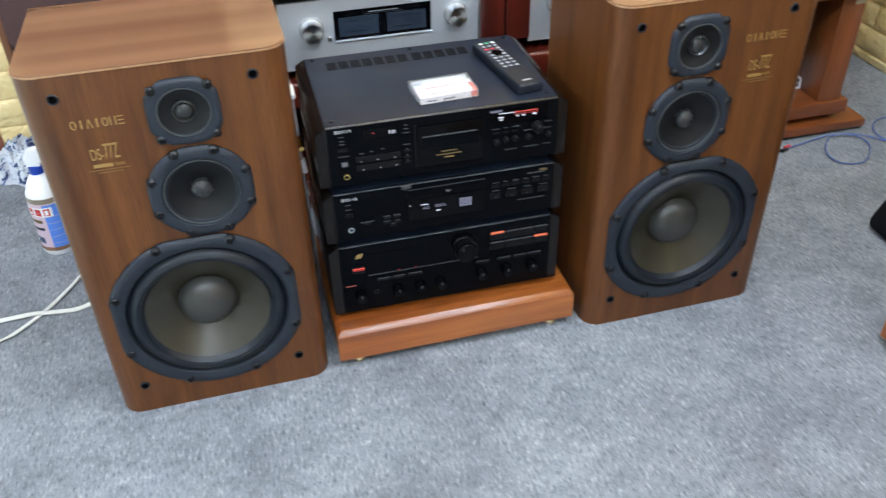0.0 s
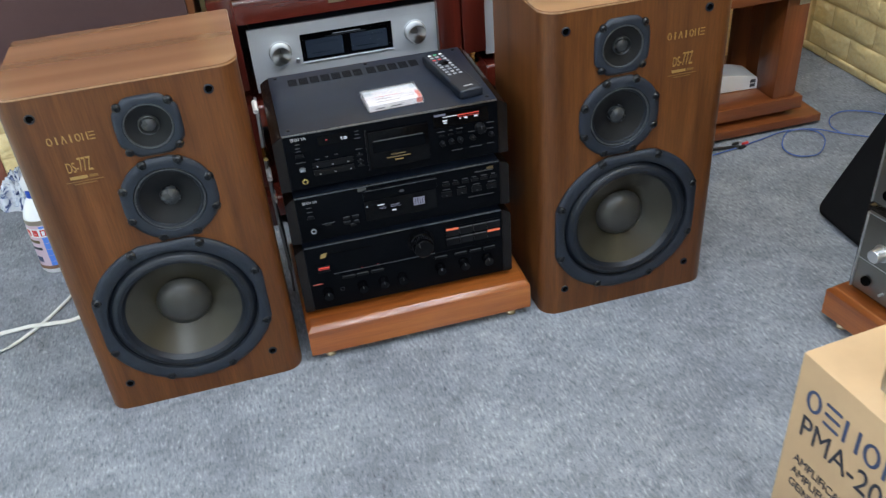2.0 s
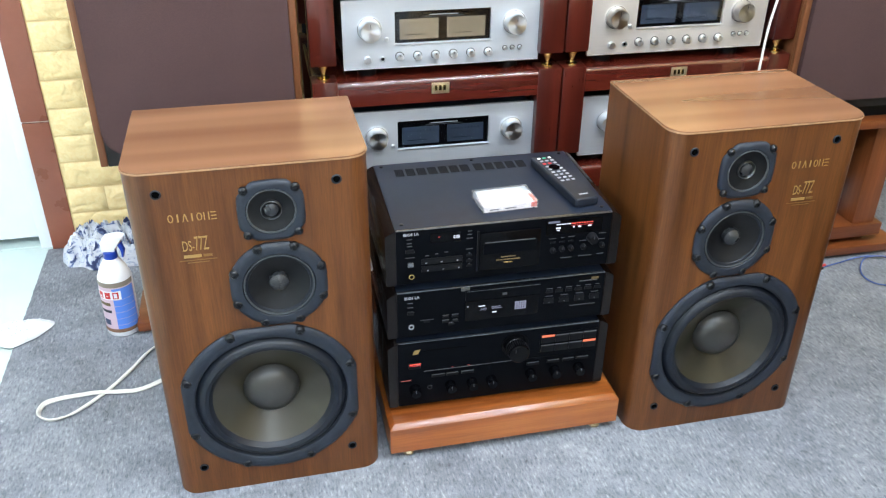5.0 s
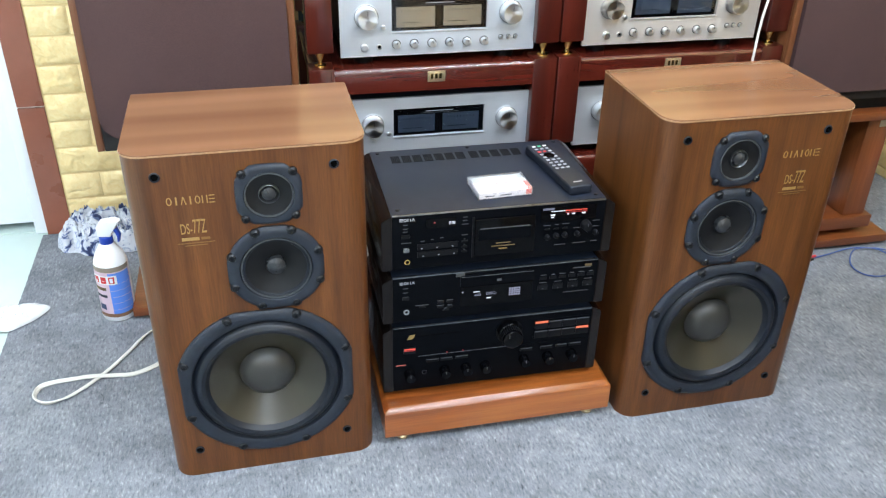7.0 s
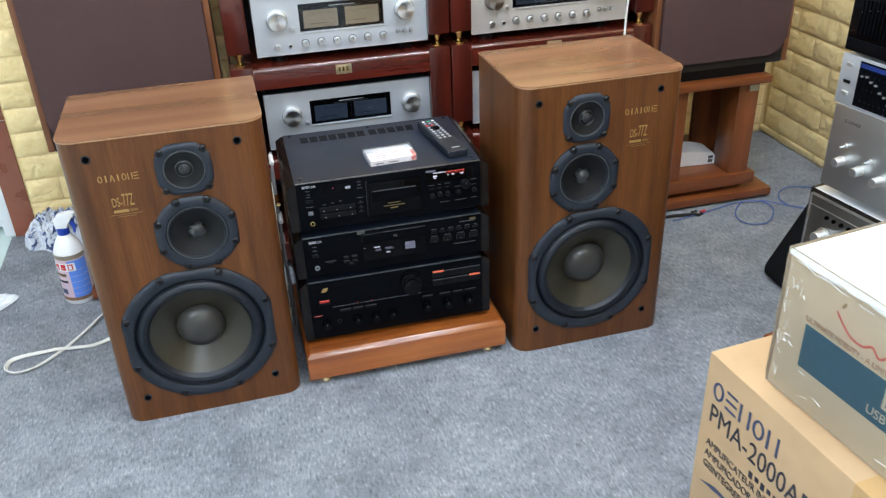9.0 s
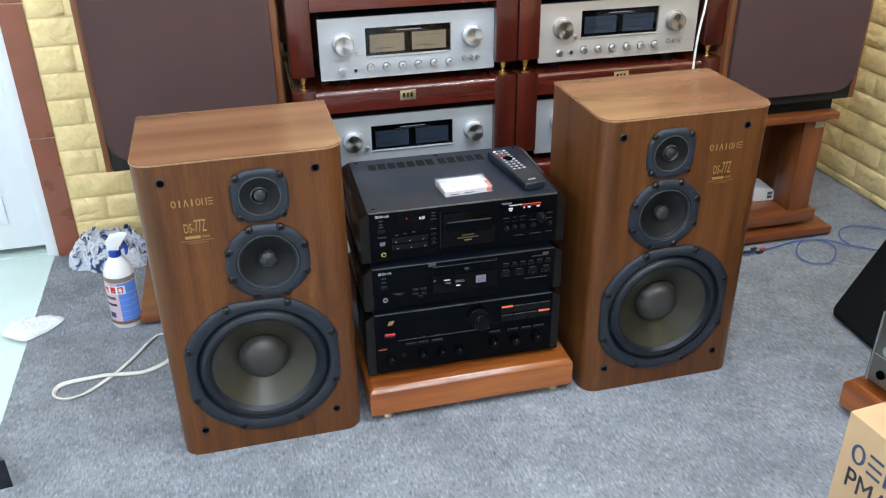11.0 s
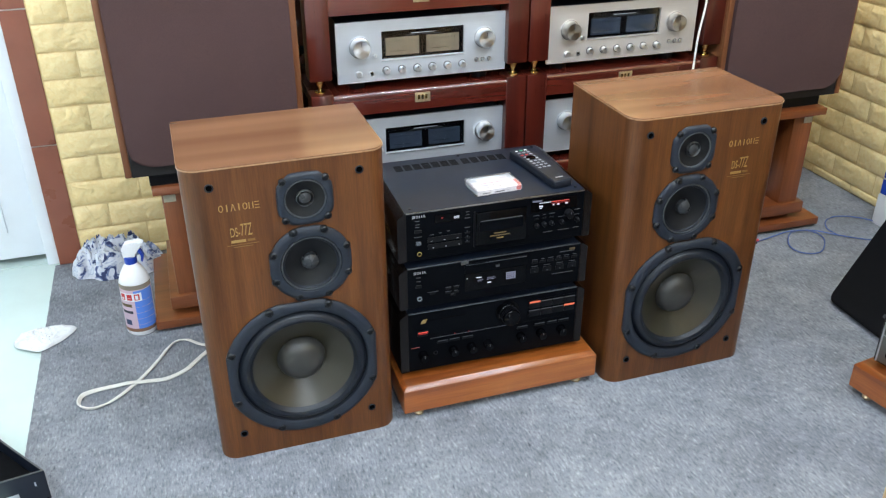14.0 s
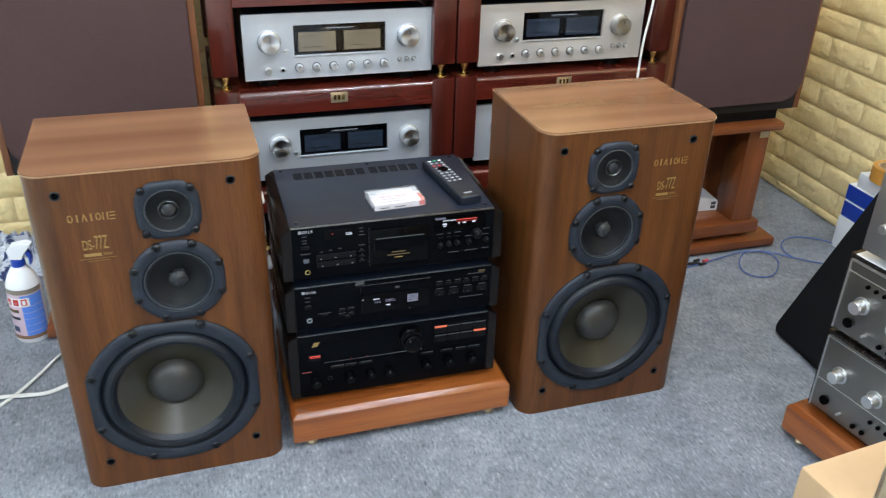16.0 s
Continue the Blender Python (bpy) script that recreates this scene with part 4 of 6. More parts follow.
    for k in range(4):
        x = 0.440 + k * 0.031
        mark("print_bar", X(x), Z(0.3545), 0.015, 0.0014, 0.0, GREY_PRINT, u)
        part("key", box(X(x - 0.010), X(x + 0.010), -0.0024, 0.0, Z(0.338), Z(0.3505), 0.0008), BLACK_PLASTIC, u)
        mark("key_mark", X(x), Z(0.3415), 0.0026, 0.0014, -0.0024, GREY_PRINT, u)
    mark("print_bar", X(0.51), Z(0.327), 0.052, 0.0014, 0.0, GREY_PRINT, u)
    return u


def stereo_amplifier():
    h = 0.171
    u = hifi_body("stereo_amplifier", "black stereo amplifier with orange selector lamps, bottom of the stack", "amplifier", 0.090, h, 0.448, 0.30, 0.014)
    X = lambda wx: wx - MID
    Z = lambda wz: wz - 0.112
    part("front_lip", box(-0.203, 0.203, -0.001, 0.003, h - 0.0025, h - 0.0003), DARK_METAL, u, "thin bright front edge")
    gm = [(0.171, 0.2520), (0.182, 0.2530), (0.187, 0.2630), (0.175, 0.2620)]
    part("gold_emblem", prism([(X(a), Z(b)) for a, b in gm], -0.0008, 0.0), GOLD_PRINT, u, "slanted gold emblem")
    mark("faint_print", X(0.235), Z(0.2585), 0.085, 0.0016, 0.0, FELT, u)
    part("power_bar", box(X(0.163), X(0.187), -0.0035, 0.0, Z(0.2190), Z(0.2335), 0.001), BLACK_PLASTIC, u)
    mark("power_lamp", X(0.1755), Z(0.2310), 0.022, 0.0022, -0.0035, GLOW_RED, u)
    mark("power_lamp", X(0.1755), Z(0.2272), 0.022, 0.0016, -0.0035, GLOW_RED_DIM, u)
    part("panel_groove", box(X(0.193), X(0.405), -0.0006, 0.0, Z(0.2085), Z(0.2096)), DARK_METAL, u)
    part("panel_groove", box(X(0.405), X(0.562), -0.0006, 0.0, Z(0.2085), Z(0.2096)), BLACK_GLOSS, u)
    vx, vz = X(0.3780), Z(0.2470)
    part("volume_dish", lathe([(0.0285, 0.0), (0.0282, -0.0012), (0.0262, -0.0014), (0.0255, -0.0004), (0.018, -0.0004)], 48, vx, vz), BLACK_GLOSS, u)
    vol = part("volume_knob", lathe([(0.0225, 0.0), (0.0225, -0.010), (0.0212, -0.0115), (0.0208, -0.030), (0.0200, -0.0325), (0.0180, -0.0338), (0, -0.0330)], 48, vx, vz), BLACK_GLOSS, u, "large glossy black volume knob")
    for k in range(30):
        a = 2 * math.pi * k / 30
        x, z = vx + 0.0209 * math.cos(a), vz + 0.0209 * math.sin(a)
        part("flute", box(x - 0.0006, x + 0.0006, -0.029, -0.012, z - 0.0006, z + 0.0006), BLACK_PLASTIC, vol)
    part("pointer", box(vx - 0.009, vx - 0.0078, -0.0342, -0.0328, vz + 0.006, vz + 0.014), GREY_PRINT, vol)
    part("selector_panel", box(X(0.429), X(0.549), -0.0015, 0.0, Z(0.2200), Z(0.2660), 0.0006), BLACK_FACE, u)
    for row, z in enumerate((0.2600, 0.2380)):
        for k in range(4):
            x = 0.4450 + k * 0.0292
            lit = (row, k) in ((0, 0), (1, 3))
            part("selector_key", box(X(x - 0.0135), X(x + 0.0135), -0.004, -0.001, Z(z - 0.0155), Z(z - 0.0005), 0.0008), BLACK_PLASTIC, u)
            mark("selector_lamp" if lit else "selector_edge", X(x), Z(z + 0.0012), 0.0262, 0.0042 if lit else 0.0014, -0.003, GLOW_ORANGE if lit else GREY_PRINT, u, 0.0012)
    for x, r in ((0.175, 0.011), (0.2470, 0.0105), (0.2910, 0.0105), (0.331, 0.0105), (0.4130, 0.0105), (0.464, 0.011), (0.5155, 0.011)):
        z = 0.1685 + 0.004 * (x > 0.4)
        knob("tone_knob", r, 0.020, X(x), Z(z), 0.0, BLACK_GLOSS, u, GREY_PRINT, "black knob with pale pointer line", 28)
    for x, w in ((0.222, 0.026), (0.2505, 0.024), (0.282, 0.026), (0.417, 0.026), (0.460, 0.026), (0.492, 0.024), (0.522, 0.026)):
        part("push_bar", box(X(x - w / 2), X(x + w / 2), -0.0035, 0.0, Z(0.1930), Z(0.2000), 0.0008), BLACK_PLASTIC, u)
        mark("push_bar_edge", X(x), Z(0.2000), w * 0.9, 0.0012, -0.0035, GREY_PRINT, u)
    for x in (0.2515, 0.2845):
        mark("indicator", X(x), Z(0.2115), 0.003, 0.002, 0.0, GLOW_RED_DIM, u)
    mark("red_print", X(0.158), Z(0.1905), 0.020, 0.0014, 0.0, RED_INK, u)
    j = part("phone_jack", lathe([(0.005, 0.0), (0.005, -0.002), (0.0033, -0.0022), (0.003, 0.0)], 18, X(0.2055), Z(0.168)), SCREW, u)
    part("jack_hole", lathe([(0.003, -0.0004), (0, -0.0004)], 14, X(0.2055), Z(0.168)), FELT, j)
    return u


stereo_amplifier()
disc_player()
cassette_deck()


REMOTE_BODY = speckled("slate_black_plastic", (0.012, 0.015, 0.023), 0.36, 0.2, 60, 0.0, 600, 0.0, 0.3)
REMOTE_GREY = mat("pale_grey_button", (0.30, 0.315, 0.35), 0.4)


def remote_control():
    """Slim black remote lying on the deck's cover."""
    r = thing("remote_control", pose(0.505, 1.427, 0.507, 0, 0, 7), "black remote control with pale buttons, lying on the deck", "remote control")
    body = box(-0.024, 0.024, -0.102, 0.102, 0.0, 0.019, 0.006, 3)
    part("body", body, REMOTE_BODY, r)
    for row in range(9):
        z, y = 0.019, 0.088 - row * 0.0135
        for c in range(3):
            if row in (3, 4) and c == 1:
                continue
            me = REMOTE_GREY
            if row == 0:
                me = (PLASTIC_WHITE, mat("green_button", (0.05, 0.42, 0.22), 0.4), PLASTIC_WHITE)[c]
            elif row == 2:
                me = (PLUG_RED, PLUG_RED, WHITE_PRINT)[c]
            elif (row * 2 + c) % 5 == 0:
                me = WHITE_PRINT
            part("button", box(-0.0154 + c * 0.0118, -0.0083 + c * 0.0118, y - 0.0027, y + 0.0027, z - 0.001, z + 0.0012, 0.0008, 1), me, r)
    part("round_button", turned([(0, 0), (0.0115, 0), (0.011, 0.0018), (0.0, 0.002)], 28), BLACK_GLOSS, r, "", pose(0, 0.041, 0.0185))
    part("maker_mark", box(-0.009, 0.009, -0.086, -0.082, 0.0188, 0.0193), WHITE_PRINT, r)
    return r


remote_control()


INLAY_PAPER = speckled("printed_inlay_paper", (0.62, 0.575, 0.575), 0.6, 0.2, 140)


def cassette_case():
    """A cassette in its clear case, with a white inlay folded round the front edge."""
    c = thing("cassette_case", pose(0.3705, 1.374, 0.507, 0, 0, 3), "clear cassette case with white and red inlay on the deck", "cassette")
    shell = part("cassette", box(-0.050, 0.0505, -0.029, 0.030, 0.0035, 0.0120, 0.0012), mat("milky_cassette_shell", (0.42, 0.44, 0.47), 0.3), c, "milky grey cassette inside")
    for x in (-0.021, 0.021):
        part("hub", turned([(0.0055, 0), (0.0095, 0), (0.0095, 0.0008), (0.0055, 0.0008), (0.0055, 0)], 24), PLASTIC_WHITE, shell, "white hub", pose(x, 0.006, 0.012))
    inlay = part("inlay", box(-0.0515, 0.0515, -0.0335, 0.008, 0.0122, 0.0132), INLAY_PAPER, c, "white printed paper inlay")
    part("inlay_spine", box(-0.0515, 0.0515, -0.0342, -0.0332, 0.002, 0.0132), INLAY_PAPER, inlay)
    part("inlay_flap", box(-0.034, 0.040, 0.008, 0.021, 0.0122, 0.0130), INLAY_PAPER, inlay)
    part("red_corner", box(0.0405, 0.0516, -0.0345, -0.0335, 0.003, 0.0130), RED_INK, c)
    part("red_corner", box(0.0440, 0.0517, -0.0338, -0.004, 0.0133, 0.0137), RED_INK, c)
    for k in range(3):
        part("print_bar", box(-0.034, -0.034 + (0.046, 0.030, 0.055)[k], -0.027 + 0.011 * k, -0.0255 + 0.011 * k, 0.0132, 0.0136), RED_INK if k == 2 else GREY_PRINT, inlay)
    for k in range(2):
        part("print_bar", box(-0.040 + 0.03 * k, -0.022 + 0.034 * k, -0.0348, -0.0341, 0.005, 0.0072), GREY_PRINT, inlay)
    part("lid", box(-0.0545, 0.0545, -0.0355, 0.0345, 0.0, 0.0165, 0.0015), CLEAR_PLASTIC, c, "clear plastic case").visible_shadow = False
    return c


cassette_case()

# ---- the rack behind, with silver amplifiers ----
RACK_Y, RACK_D = 1.835, 0.42
LEVELS = (0.084, 0.341, 0.598, 0.855)


def round_nose(x0, x1, y0, y1, z0, z1, r=0.010):
    """A rail whose upper front edge is rounded."""
    bm = box(x0, x1, y0, y1, z0, z1)
    nose = [e for e in bm.edges if all(v.co.y < y0 + 1e-4 and v.co.z > z1 - 1e-4 for v in e.verts)]
    bmesh.ops.bevel(bm, geom=nose, offset=r, segments=5, affect="EDGES", profile=0.5)
    return bm


def audio_rack(x0, x1, label):
    r = thing("audio_rack", pose(x0, RACK_Y, 0), label, "audio rack", "pair of audio racks")
    w = x1 - x0
    pw = 0.058
    for z in LEVELS:
        part("shelf_board", box(0.004, w - 0.004, 0.012, RACK_D, z - 0.026, z, 0.003), MAHOGANY_X, r)
        part("front_rail", round_nose(pw, w - pw, 0.0015, 0.024, z - 0.056, z + 0.0005), MAHOGANY_X, r, "glossy red-brown front rail")
        p = part("maker_plate", box(w / 2 - 0.021, w / 2 + 0.021, -0.0005, 0.003, z - 0.036, z - 0.010, 0.001), OLD_BRASS, r, "small brass plate")
        for k in range(3):
            part("engraving", box(w / 2 - 0.014 + 0.010 * k, w / 2 - 0.008 + 0.010 * k, -0.0012, 0, z - 0.028, z - 0.016), BRASS, p)
        for px in (0, w - pw):
            for py in (0.0, RACK_D - pw):
                low = 0.0 if z < 0.2 else z - 0.257 + 0.042
                part("post", box(px, px + pw, py, py + pw, low, z + 0.006, 0.004, 2), MAHOGANY, r)
                if z < 0.8:
                    bm = turned([(0, 0), (0.013, 0), (0.0135, 0.003), (0.006, 0.005), (0.0045, 0.011), (0.0065, 0.017), (0.0135, 0.034), (0.0148, 0.0365), (0, 0.0365)], 24)
                    part("spike_foot", bm, BRASS, r, "polished brass goblet-shaped spike foot", pose(px + pw / 2, py + pw / 2, z + 0.006))
    part("back_panel", box(0.01, w - 0.01, RACK_D - 0.012, RACK_D - 0.004, 0.05, 0.85), BLACK_METAL, r, "dark back of the rack")
    return r


audio_rack(0.055, 0.6405, "glossy red mahogany audio rack on brass spikes")
audio_rack(0.644, 1.2385, "glossy red mahogany audio rack on brass spikes, beside its twin")

AMP_Y = 1.857


def display_amplifier(cx, z0, face, label, knob_mat, meter, lamp, left_knob, right_knob, window, knobs_z, extra=True, w=0.454, h=0.154):
    """A full-width amplifier: bright face plate, two large knobs, a twin-meter window and a row of small controls."""
    a = thing("integrated_amplifier", pose(cx, AMP_Y, z0), label, "amplifier", "silver amplifiers in the rack")
    hw, foot = w / 2, 0.024
    wx0, wx1, wz0, wz1 = window
    part("case", box(-hw + 0.008, hw - 0.008, 0.009, 0.36, foot + 0.004, foot + h - 0.004, 0.002), BLACK_METAL, a, "dark case behind the face plate")
    fp = holed_plate(-hw, hw, foot, foot + h, wx0, wx1, wz0, wz1, 0, 0.009)
    part("face_plate", fp, face, a, "brushed face plate")
    part("plate_rim", box(-hw, hw, -0.0012, 0.0008, foot, foot + 0.0022), CHROME, a)
    part("window_frame", box(wx0 - 0.002, wx1 + 0.002, -0.0016, 0.0, wz0 - 0.0025, wz0 - 0.0003), CHROME, a)
    bx = box(wx0, wx1, 0.0085, 0.0095, wz0, wz1)
    part("window_back", bx, BLACK_GLOSS, a)
    mw, mz0, mz1 = (wx1 - wx0), wz0 + 0.008, wz1 - 0.019
    for s in (0, 1):
        m0 = wx0 + mw * (0.055 if s == 0 else 0.545)
        d = part("meter", box(m0, m0 + mw * 0.40, 0.006, 0.0086, mz0, mz1), meter, a, "level meter card")
        part("needle", box(m0 + mw * 0.05, m0 + mw * 0.26, 0.0054, 0.006, mz0 + 0.010, mz0 + 0.0108), BLACK_GLOSS, d)
        for k in range(9):
            part("scale_tick", box(m0 + mw * (0.05 + 0.036 * k), m0 + mw * (0.05 + 0.036 * k) + 0.0012, 0.0054, 0.006, mz1 - 0.011, mz1 - 0.007), BLACK_GLOSS, d)
    part("scale_print", box(wx0 + mw * 0.36, wx0 + mw * 0.66, 0.0078, 0.0086, wz1 - 0.012, wz1 - 0.0105), WHITE_PRINT, a)
    part("scale_print", box(wx0 + mw * 0.30, wx0 + mw * 0.72, 0.0078, 0.0086, wz1 - 0.016, wz1 - 0.0152), GREY_PRINT, a)
    g = part("window_pane", box(wx0, wx1, 0.002, 0.0035, wz0, wz1), GLASS, a, "clear window over the meters")
    g.visible_shadow = False
    for (kx, kz) in (left_knob, right_knob):
        k = part("large_knob", lathe([(0.0255, 0.0), (0.0255, -0.004), (0.0238, -0.005), (0.0232, -0.024), (0.0215, -0.0265), (0, -0.0258)], 48, kx, kz), knob_mat, a, "turned metal control knob")
        part("pointer", box(kx - 0.0006, kx + 0.0006, -0.0272, -0.0256, kz + 0.008, kz + 0.018), GREY_PRINT, k)
        part("collar", lathe([(0.0285, 0.0), (0.028, -0.0015), (0.0268, -0.002)], 48, kx, kz), face, k)
        part("gap_ring", lathe([(0.0270, -0.0008), (0.0254, -0.0008)], 48, kx, kz), KNOB_GAP, k)
    if extra:
        for i in range(6):
            x = wx0 + 0.01 + i * (wx1 - wx0 - 0.015) / 5
            k = knob("small_knob", 0.0085, 0.014, x, knobs_z, 0, SPUN, a, GREY_PRINT, "", 24)
            part("gap_ring", lathe([(0.0106, 0.0), (0.0104, -0.0006), (0.0085, -0.0006)], 24, x, knobs_z), KNOB_GAP, k)
        for i in range(3):
            k = knob("push_button", 0.0042, 0.006, wx1 + 0.035 + i * 0.0178, knobs_z + 0.006, 0, CHROME, a, None, "", 18)
            part("gap_ring", lathe([(0.0062, 0.0), (0.0060, -0.0005), (0.0042, -0.0005)], 18, wx1 + 0.035 + i * 0.0178, knobs_z + 0.006), KNOB_GAP, k)
        knob("power_button", 0.0085, 0.010, left_knob[0] - 0.006, knobs_z - 0.004, 0, CHROME, a, None, "", 24)
        j = part("phone_jack", lathe([(0.006, 0.0), (0.006, -0.003), (0.004, -0.0032), (0.004, 0.0)], 20, left_knob[0] + 0.028, knobs_z - 0.004), CHROME, a)
        part("jack_hole", lathe([(0.004, -0.0006), (0, -0.0006)], 14, left_knob[0] + 0.028, knobs_z - 0.004), FELT, j)
    knob("mode_button", 0.005, 0.006, left_knob[0] + 0.038, left_knob[1] - 0.024, 0, CHROME, a, None, "", 18)
    for fx in (-0.17, 0.17):
        for fy in (0.05, 0.31):
            part("foot", turned([(0, 0), (0.022, 0), (0.024, 0.02), (0.024, 0.031), (0, 0.031)], 24), BLACK_PLASTIC, a, "", pose(fx, fy, 0))
    return a


display_amplifier(0.3575, 0.598, SILVER, "brushed silver amplifier with cream twin meters on the rack shelf", SPUN, METER_WARM, 0,
                  (-0.167, 0.114), (0.166, 0.114), (-0.110, 0.111, 0.078, 0.150), 0.050)
display_amplifier(0.9345, 0.598, CHAMPAGNE, "champagne amplifier with dark blue twin meters on the rack shelf", SPUN_DARK, METER_BLUE, 0,
                  (-0.163, 0.113), (0.159, 0.113), (-0.110, 0.112, 0.084, 0.155), 0.052)
display_amplifier(0.3575, 0.341, SILVER, "brushed silver amplifier with blue twin meters, partly hidden by the stack", SPUN, METER_BLUE, 0,
                  (-0.158, 0.114), (0.171, 0.114), (-0.108, 0.115, 0.080, 0.150), 0.050, False)
display_amplifier(0.9345, 0.341, SILVER, "brushed silver amplifier mostly hidden by a loudspeaker", SPUN, METER_BLUE, 0,
                  (-0.158, 0.114), (0.171, 0.114), (-0.108, 0.115, 0.080, 0.150), 0.050, False)

# ---- the two large loudspeakers on stands ----


def stand(cx, y, label):
    s = thing("speaker_stand", pose(cx, y, 0), label, "speaker stand", "speaker stands")
    part("base_plate", box(-0.224, 0.236, 0.0, 0.40, 0.010, 0.034, 0.0025), STAND_WOOD_X, s)
    part("step_plate", box(-0.178, 0.178, 0.02, 0.37, 0.054, 0.092, 0.0025), STAND_WOOD_X, s)
    part("spacer", box(-0.15, 0.15, 0.05, 0.34, 0.034, 0.054), STAND_WOOD, s)
    for sx in (-1, 1):
        a, b = sorted((sx * 0.086, sx * 0.156))
        part("upright", box(a, b, 0.03, 0.125, 0.092, 0.396, 0.004), STAND_WOOD, s)
        a, b = sorted((sx * 0.118, sx * 0.154))
        part("side_board", box(a, b, 0.125, 0.228, 0.092, 0.396), STAND_WOOD, s)
        a, b = sorted((sx * 0.064, sx * 0.156))
        part("rear_board", box(a, b, 0.228, 0.252, 0.092, 0.396, 0.003), STAND_WOOD, s)
        part("foot", box(sx * 0.2 - 0.02, sx * 0.2 + 0.02, 0.04, 0.08, 0.0, 0.011), BLACK_PLASTIC, s)
        part("foot", box(sx * 0.2 - 0.02, sx * 0.2 + 0.02, 0.32, 0.36, 0.0, 0.011), BLACK_PLASTIC, s)
        part("maker_plate", box(sx * 0.137 - 0.015, sx * 0.137 + 0.015, 0.0285, 0.0305, 0.364, 0.383), PALE_PLATE, s, "small dull metal plate")
    part("top_plate", box(-0.175, 0.175, 0.0, 0.37, 0.396, 0.418, 0.0025), STAND_WOOD_X, s)
    return s


BAFFLE = speckled("brown_black_baffle", (0.0065, 0.0048, 0.0050), 0.7, 0.2, 40)


def floor_monitor(cx, y, label):
    """A tall cabinet with a cloth grille whose lower corners are rounded."""
    b = thing("large_loudspeaker", pose(cx, y, 0.418), label, "loudspeaker", "large loudspeakers on stands")
    hw, h, d = 0.2225, 0.66, 0.36
    part("plinth", box(-0.17, 0.17, 0.02, 0.33, 0.0, 0.036), BLACK_PLASTIC, b)
    part("cabinet", box(-hw, hw, 0.012, d, 0.035, h, 0.003), CABINET_WOOD, b, "brown wooden cabinet")
    part("baffle", box(-hw + 0.016, hw - 0.016, 0.003, 0.014, 0.0342, h - 0.012), BAFFLE, b, "blackish brown front baffle")
    for sx in (-1, 1):
        part("side_rail", box(min(sx * hw, sx * (hw - 0.0155)), max(sx * hw, sx * (hw - 0.0155)), 0.0, 0.012, 0.035, h, 0.002), CABINET_WOOD, b)
    out, gw, r = [], hw - 0.0165, 0.05
    for cx2, cz2, a0 in ((gw - r, h - 0.02 - 0.01, 0), (-gw + r, h - 0.02 - 0.01, 90), (-gw + r, 0.062 + r, 180), (gw - r, 0.062 + r, 270)):
        rr = r if a0 >= 180 else 0.01
        bx = (gw - rr) if cx2 > 0 else -(gw - rr)
        for i in range(7):
            a = radians(a0 + 15 * i)
            out.append((bx + rr * math.cos(a), cz2 + rr * math.sin(a)))
    part("grille", prism(out, -0.012, 0.0085, 0.005), GRILLE, b, "purple-brown cloth grille")
    return b


stand(-0.184, 1.818, "reddish wooden speaker stand with two uprights")
stand(1.463, 1.80, "reddish wooden speaker stand with two uprights")
floor_monitor(-0.191, 1.814, "large brown loudspeaker with a purple-brown grille on a stand")
floor_monitor(1.463, 1.82, "large brown loudspeaker with a purple-brown grille on a stand")


def plastic_case():
    c = thing("plastic_case", pose(1.476, 1.918, 0.092, 0, 0, -4), "light grey plastic adapter case lying on the stand", "plastic case")
    part("shell", prism([(-0.078, 0), (0.078, 0), (0.078, 0.030), (0.066, 0.038), (0.030, 0.047), (-0.010, 0.052), (-0.078, 0.054)], 0.0, 0.09, 0.003), PLASTIC_WHITE, c)
    for k in (0, 1):
        part("socket", box(0.050, 0.066, -0.001, 0.002, 0.009 + 0.013 * k, 0.019 + 0.013 * k), GREY_PRINT, c)
    return c


plastic_case()

# ---- the stack at the side wall ----
STACK = pose(1.168, 1.04, 0, 0, 0, -81)
wooden_platform(STACK, 0.48, 0.36, "low orange-brown wooden platform under the silver stack")


